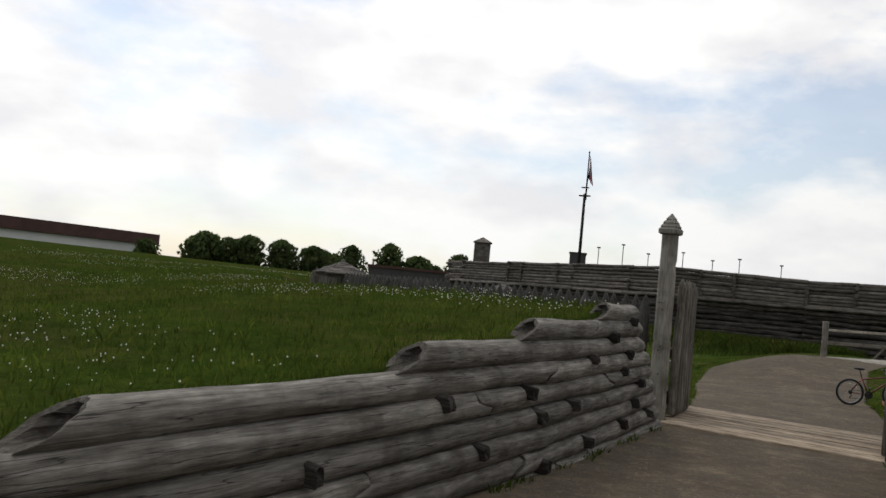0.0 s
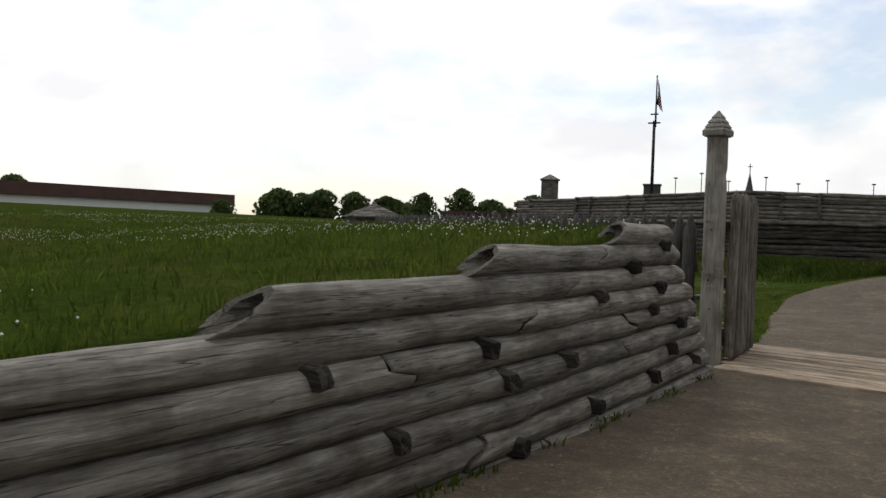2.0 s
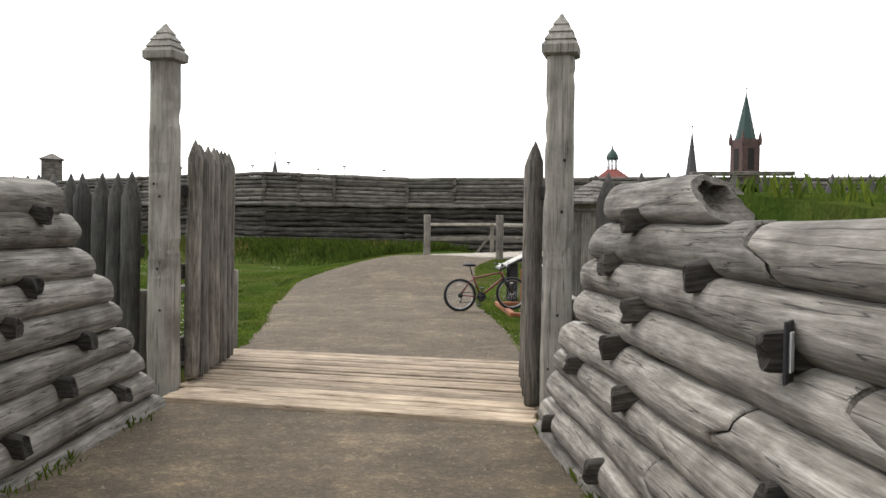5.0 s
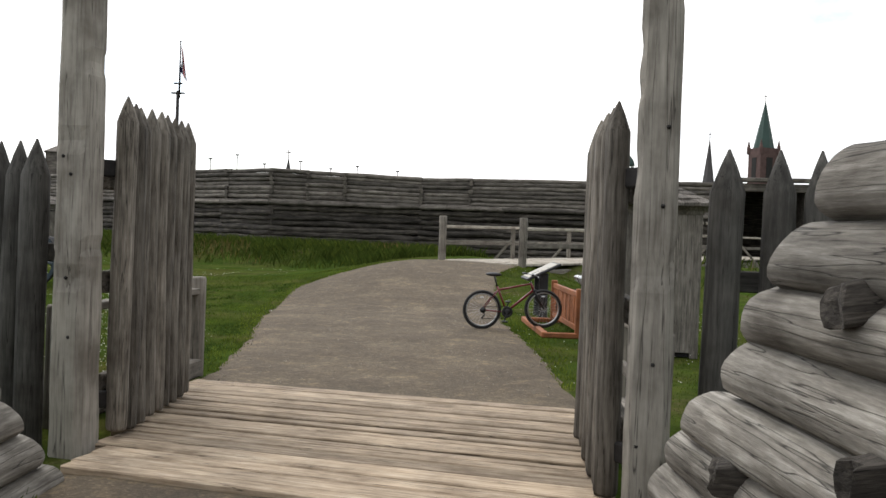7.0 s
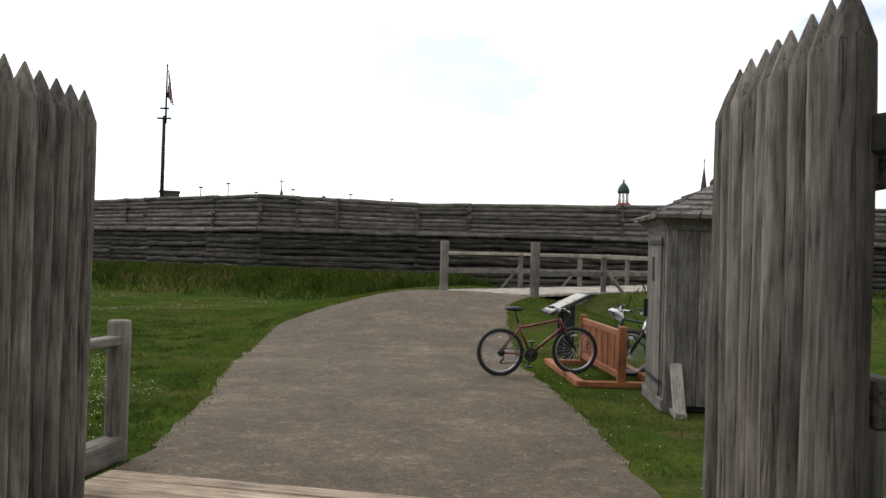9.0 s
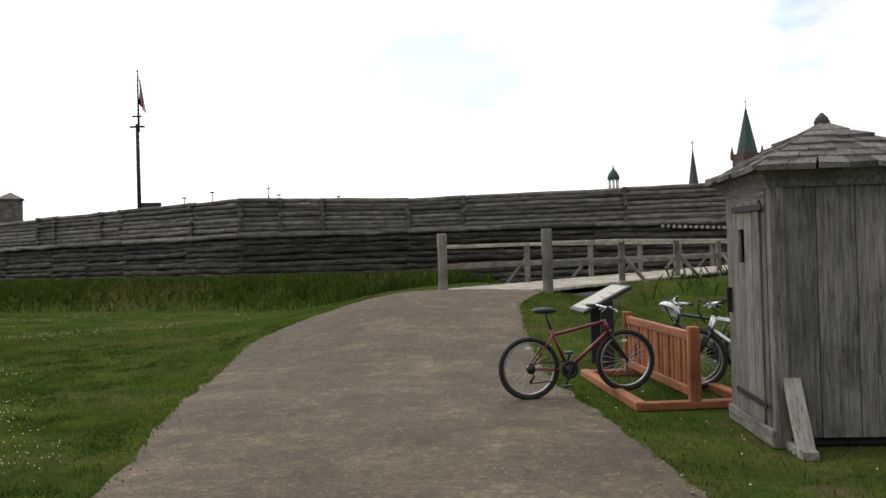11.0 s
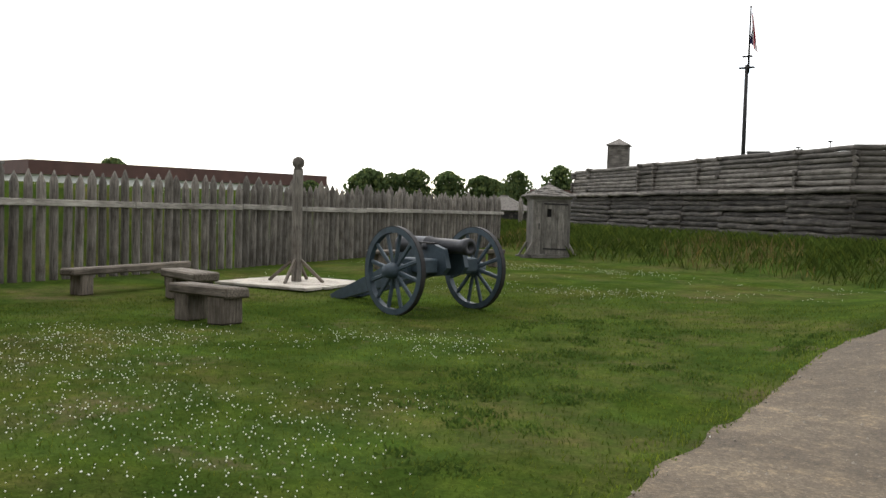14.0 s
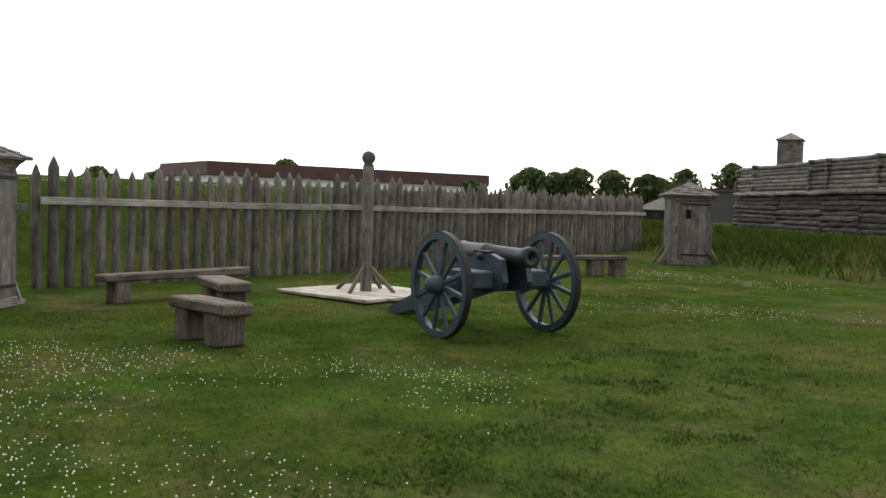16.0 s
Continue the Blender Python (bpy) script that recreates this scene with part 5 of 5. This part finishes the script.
def at_bearing(az, dist, x0=-1.0, y0=10.0):
    return x0 + dist * math.sin(radians(az)), y0 + dist * math.cos(radians(az))


def spire(az, dist, tip, shoulder, width, wall_mat, roof_mat, name, label, pinnacles=True):
    s = thing(name, pose(*at_bearing(az, dist), 0, 0, 0, 20), label, "church tower")
    w = width / 2
    part("tower", box(-w, w, -w, w, 0, shoulder, wall_mat), s)
    part("spire", lathe([(0, w * 1.02), (tip - shoulder, 0.1)], roof_mat, 8, smooth=False), s, along((0, 0, shoulder), (0, 0, 99)))
    part("cross", tube([(0, 0, tip - 0.5), (0, 0, tip + 3.0)], 0.16, SLATE, 6), s)
    part("cross", tube([(-0.8, 0, tip + 2.0), (0.8, 0, tip + 2.0)], 0.16, SLATE, 6), s)
    if pinnacles:
        for sx in (-1, 1):
            for sy in (-1, 1):
                part("pinnacle", lathe([(0, 0.8), (2.6, 0.8), (6.0, 0.05)], wall_mat, 6, smooth=False), s, along((sx * w, sy * w, shoulder - 2.4), (sx * w, sy * w, 99)))
        for k in range(4):
            part("belfry_window", box(-1.5, 1.5, -0.15, 0.15, shoulder - 13, shoulder - 4, INSIDE), s, Matrix.Rotation(k * math.pi / 2, 4, "Z") @ Matrix.Translation((0, -w, 0)))
    return s


spire(15.35, 400, 61, 41, 8.6, BRICK, COPPER, "church_tower", "brown stone church tower with a green copper spire")
spire(12.2, 400, 45, 26, 5, SLATE, SLATE, "church_spire", "slender dark church spire", False)
spire(-14.3, 300, 23.5, 12, 4.6, SLATE, SLATE, "church_spire", "small dark distant spire", False)
dome = thing("domed_hall", pose(*at_bearing(7.35, 340), 2.6), "red-roofed hall with a green domed cupola", "building")
part("hall", box(-9, 9, -8, 8, -2.6, 17.5, BRICK), dome)
part("roof", lathe([(0, 10), (4.2, 2.6)], REDROOF, 4, smooth=False), dome, Matrix.Translation((0, 0, 17.5)) @ Matrix.Rotation(-math.pi / 2, 4, "Y") @ Matrix.Rotation(math.pi / 4, 4, "X"))
for k in range(8):
    a = k * math.pi / 4
    part("cupola_column", rod(0.25, 4, WHITE, 6), dome, along((1.7 * math.cos(a), 1.7 * math.sin(a), 21.5), (1.7 * math.cos(a), 1.7 * math.sin(a), 30)))
part("cupola_dome", lathe([(0, 2.2), (0.4, 2.3), (1.6, 2.1), (3.0, 1.3), (3.8, 0.5), (5.6, 0.06)], COPPER, 12), dome, along((0, 0, 25.5), (0, 0, 60)))
for az, el in ((-18.2, 3.55), (-16.68, 3.85), (-15.1, 3.4), (-12.99, 3.65), (-11.2, 3.3), (-9.62, 3.5), (-7.2, 3.3)):
    x, y = at_bearing(az, 150, 0, 0)
    lamp = thing("street_lamp", pose(x, y, 0), "thin distant street lamp", "street lamp", "distant street lamps")
    z = 1.9 + 150 * math.tan(radians(el))
    part("pole", rod(0.07, z, SLATE, 6), lamp, along((0, 0, 0), (0, 0, 1)))
    part("lantern", box(-0.26, 0.26, -0.2, 0.2, z - 0.06, z + 0.14, SLATE), lamp)


def tree(az, dist, top, width, seed, label, ragged=0.0, conifer=False):
    x, y = at_bearing(az, dist, -1.5, 12)
    t = thing("tree", pose(x, y, 0), label, "tree", "distant trees")
    rng = random.Random(seed)
    part("trunk", lathe([(0, 0.03 * top), (top * 0.5, 0.02 * top), (top * 0.85, 0.006 * top)], BARK, 8), t, along((0, 0, 0), (0, 0, 1)))
    for k in range(5):
        a = rng.uniform(0, 6.28)
        part("limb", lathe([(0, 0.012 * top), (0.36 * width, 0.004 * top)], BARK, 6), t, along((0, 0, top * rng.uniform(0.35, 0.6)), (math.cos(a), math.sin(a), top * 0.75)))
    verts, faces = [], []
    for k in range(1900):
        u, v = rng.uniform(-1, 1), rng.uniform(0, 6.28)
        lump = 0.72 + 0.4 * noise.noise(Vector((math.cos(v) * 1.6 + seed, math.sin(v) * 1.6, u * 2.2)))
        rr = (rng.random() ** 0.5) * lump * (1 + ragged * rng.uniform(-0.5, 0.4))
        hw = width / 2 * math.sqrt(max(0.02, 1 - u * u)) if not conifer else width / 2 * (1 - u) / 2 + 0.2
        c = Vector((hw * rr * math.cos(v) * 1.25, hw * rr * math.sin(v) * 1.25, top * (0.57 + 0.43 * u * (0.85 + 0.25 * lump))))
        s = width * rng.uniform(0.035, 0.07)
        q = Euler((rng.uniform(0, 6), rng.uniform(0, 6), rng.uniform(0, 6))).to_matrix()
        i = len(verts)
        verts += [c + q @ Vector(p) * s for p in ((-1, 0, 0.15), (0, -0.75, 0), (1, 0, 0.15), (0, 0.75, 0))]
        faces.append((i, i + 1, i + 2, i + 3))
    part("crown", mesh_of("crown", verts, faces, LEAF), t)
    return t


for n, (az, top, w) in enumerate(((-45.0, 10.0, 12), (-43.4, 9.2, 9), (-42.2, 10.2, 10), (-40.0, 9.9, 9.5), (-37.9, 9.2, 10), (-48.6, 7, 7))):
    tree(az, 215, top, w * 0.95, 10 + n, "rounded dark green distant tree")
for n, (az, top, w) in enumerate(((-35.6, 9.4, 7), (-33.0, 10.6, 8), (-31.2, 8.2, 9), (-28.2, 9.6, 8), (-23.6, 9.2, 8), (-22.6, 8.6, 6))):
    tree(az, 190, top, w, 40 + n, "ragged dark green distant tree", 0.7)
for n, (az, top, w) in enumerate(((-60.5, 12.2, 12), (-67.5, 9, 12), (-66, 9.2, 9), (-71.5, 8.5, 9), (-36.5, 8, 12), (-30, 7.5, 14))):
    tree(az, 262 if az < -50 else 230, top, w, 70 + n, "rounded dark green distant tree")


# ---- weeds, grass and clover ----
def blades(name, places, mat, hmin, hmax, width, label, seed, bend=0.35, category="grass"):
    rng = random.Random(seed)
    verts, faces = [], []
    for x, y, z in places:
        h, a = rng.uniform(hmin, hmax), rng.uniform(0, 6.28)
        c, s = math.cos(a) * width, math.sin(a) * width
        bx, by = rng.uniform(-bend, bend) * h, rng.uniform(-bend, bend) * h
        i = len(verts)
        verts += [(x - c, y - s, z - 0.02), (x + c, y + s, z - 0.02), (x + bx * 0.4 + c * 0.7, y + by * 0.4 + s * 0.7, z + h * 0.6), (x + bx, y + by, z + h)]
        faces += [(i, i + 1, i + 2), (i, i + 2, i + 3)]
    ob = new(name, mesh_of(name, verts, faces, mat))
    return tagged(ob, label, category, kind="stuff")


rng = random.Random(99)
weed, seedy = [], []
for _ in range(230000):
    x = rng.uniform(-48, 24)
    y = rng.uniform(34, 68)
    d = -offset_from(x, y, COUNTERSCARP)
    if -1.6 < d < 6.5 and not (-3.6 < (x + 1.6) * 0.864 - (y - 35.3) * 0.504 < 2.2 and d > -1.6):
        keep = (1.0 if d > -0.6 else 0.4) * (0.12 if x > -1.4 else 1.0)
        if rng.random() < keep:
            (weed if noise.noise(Vector((x * 0.3, y * 0.3, 5))) > -0.15 or rng.random() < 0.5 else seedy).append((x, y, ground_z(x, y)))
blades("tall_weeds", weed, WEED, 0.1, 0.46, 0.016, "rank green weeds along the ditch edge", 1, 0.7)
blades("seeding_grass", seedy, STRAW, 0.15, 0.42, 0.008, "straw-coloured seeding grass along the ditch edge", 2)


def on_path(x, y):
    return PATH_L(y) + 0.05 < x < PATH_R(y) - 0.05 if 18 < y < 36.3 else -4.0 < x < 0.3 and y < 18


lawn, edge = [], []
for _ in range(150000):
    x, y = rng.uniform(-16, 4), rng.uniform(16, 36)
    if on_path(x, y) or y < 19 and -4.2 < x < 0.6:
        continue
    near = min(abs(x - PATH_L(y)), abs(x - PATH_R(y)))
    lawn.append((x, y, ground_z(x, y)))
    if near < 0.35:
        edge.append((x, y, ground_z(x, y)))
blades("grass", lawn, BLADE, 0.012, 0.04, 0.004, "short mown grass blades", 3, 0.8)
blades("grass", edge, EDGE, 0.02, 0.055, 0.006, "longer bright grass along the path edge", 4, 0.6)
tuft = []
for _ in range(45000):
    y = rng.uniform(-1, 26)
    x = left_face(y) - 0.28 - 22 * rng.random() ** 1.6
    if offset_from(x, y, CREST) > 1.0:
        tuft.append((x, y, bank_z(x, y)))
for _ in range(9000):
    y = rng.uniform(2, 13)
    x = right_face(y) + 0.24 + 7 * rng.random()
    if offset_from(x, y, CREST) > 1.0:
        tuft.append((x, y, bank_z(x, y)))
blades("grass", tuft, BLADE, 0.03, 0.11, 0.008, "uncut meadow grass on the bank", 5, 0.6)
foot = []
for _ in range(1400):
    y = rng.uniform(0, 14.4)
    k = rng.random() ** 2 * 0.16
    if noise.noise(Vector((y * 1.1, 7, 7))) > -0.05:
        x = left_face(y) - 0.02 + k if rng.random() < 0.55 else right_face(y) + 0.02 - k
        foot.append((x, y, ground_z(x, y) + 0.015))
blades("grass", foot, BLADE, 0.03, 0.1, 0.01, "sparse weeds along the wall foot", 6, 0.8)

clumps = []
for _ in range(330):
    y = rng.uniform(19.5, 32)
    x = PATH_L(y) - 0.25 - (1.2 + 0.35 * max(0, y - 22)) * rng.random() ** 1.1
    if noise.noise(Vector((x * 0.8, y * 0.8, 31))) < -0.05:
        continue
    size = rng.uniform(0.07, 0.24)
    for _ in range(int(260 * size)):
        a, d = rng.uniform(0, 6.28), size * rng.random() ** 0.6
        clumps.append((x + d * math.cos(a), y + d * math.sin(a), ground_z(x, y)))
blades("weed_clumps", clumps, BROAD, 0.015, 0.05, 0.014, "dark broad-leaved weeds in the worn lawn beside the path", 8, 1.3, "weeds")

verts, faces = [], []


def flower(x, y, z, r):
    i = len(verts)
    verts.extend([(x + r, y, z), (x, y + r, z), (x - r, y, z), (x, y - r, z), (x, y, z + r), (x, y, z - r)])
    faces.extend([(i, i + 1, i + 4), (i + 1, i + 2, i + 4), (i + 2, i + 3, i + 4), (i + 3, i, i + 4), (i + 1, i, i + 5), (i + 2, i + 1, i + 5), (i + 3, i + 2, i + 5), (i, i + 3, i + 5)])


for _ in range(52000):
    x, y = rng.uniform(-30, 8), rng.uniform(-1, 46)
    patchy = noise.noise(Vector((x * 0.28, y * 0.28, 11))) + 0.4 * noise.noise(Vector((x * 1.1, y * 1.1, 4)))
    if patchy < 0.05 + 0.25 * rng.random():
        continue
    d = offset_from(x, y, CREST)
    if d > 2.0 and (x < -3.5 or x > right_face(y) + 0.2):
        flower(x, y, bank_z(x, y) + rng.uniform(0.04, 0.12), rng.uniform(0.006, 0.012))
# clover spreads in drifts over the lawn, thin beside the path
for n in range(30000):
    x, y = (rng.uniform(-15, 4), rng.uniform(18.5, 30)) if n < 21000 else (rng.uniform(-24, 4), rng.uniform(31, 42))
    patchy = noise.noise(Vector((x * 0.33, y * 0.33, 21))) + 0.6 * noise.noise(Vector((x * 1.3, y * 1.3, 4)))
    away = PATH_L(min(max(y, 18.5), 36)) - x
    if on_path(x, y) or -offset_from(x, y, COUNTERSCARP) > -2.5 or offset_from(x, y, CREST) > -1:
        continue
    near = 0.3 + 0.42 * max(0, y - 22)
    keep = smooth(near, near + 0.9, away) * (1 - smooth(-0.9, 0.3, y - 28.6 + max(0, -10 - x))) * smooth(-0.55, 0.25, patchy)
    if y > 30:
        keep = smooth(4, 6, away) * smooth(0.0, 0.35, patchy)
    if rng.random() < (keep if away > 0 else 0.05):
        flower(x, y, ground_z(x, y) + rng.uniform(0.02, 0.06), rng.uniform(0.0045, 0.0085))
clover = new("clover_flowers", mesh_of("clover", verts, faces, CLOVER))
tagged(clover, "scattered white clover flowers in the grass", "clover", kind="stuff")

verts, faces = [], []
for _ in range(3000):
    y = rng.uniform(0, 35)
    x = rng.uniform(-3.4, right_face(y)) if y < 14.6 else rng.uniform(PATH_L(y), PATH_R(y)) if y > 18.4 else None
    if x is not None:
        flower(x, y, ground_z(x, y) + 0.028, 0.003 + 0.017 * rng.random() ** 3)
pebbles = new("pebbles", mesh_of("pebbles", verts, faces, STONE))
tagged(pebbles, "loose pale stones on the gravel path", "pebbles", kind="stuff")
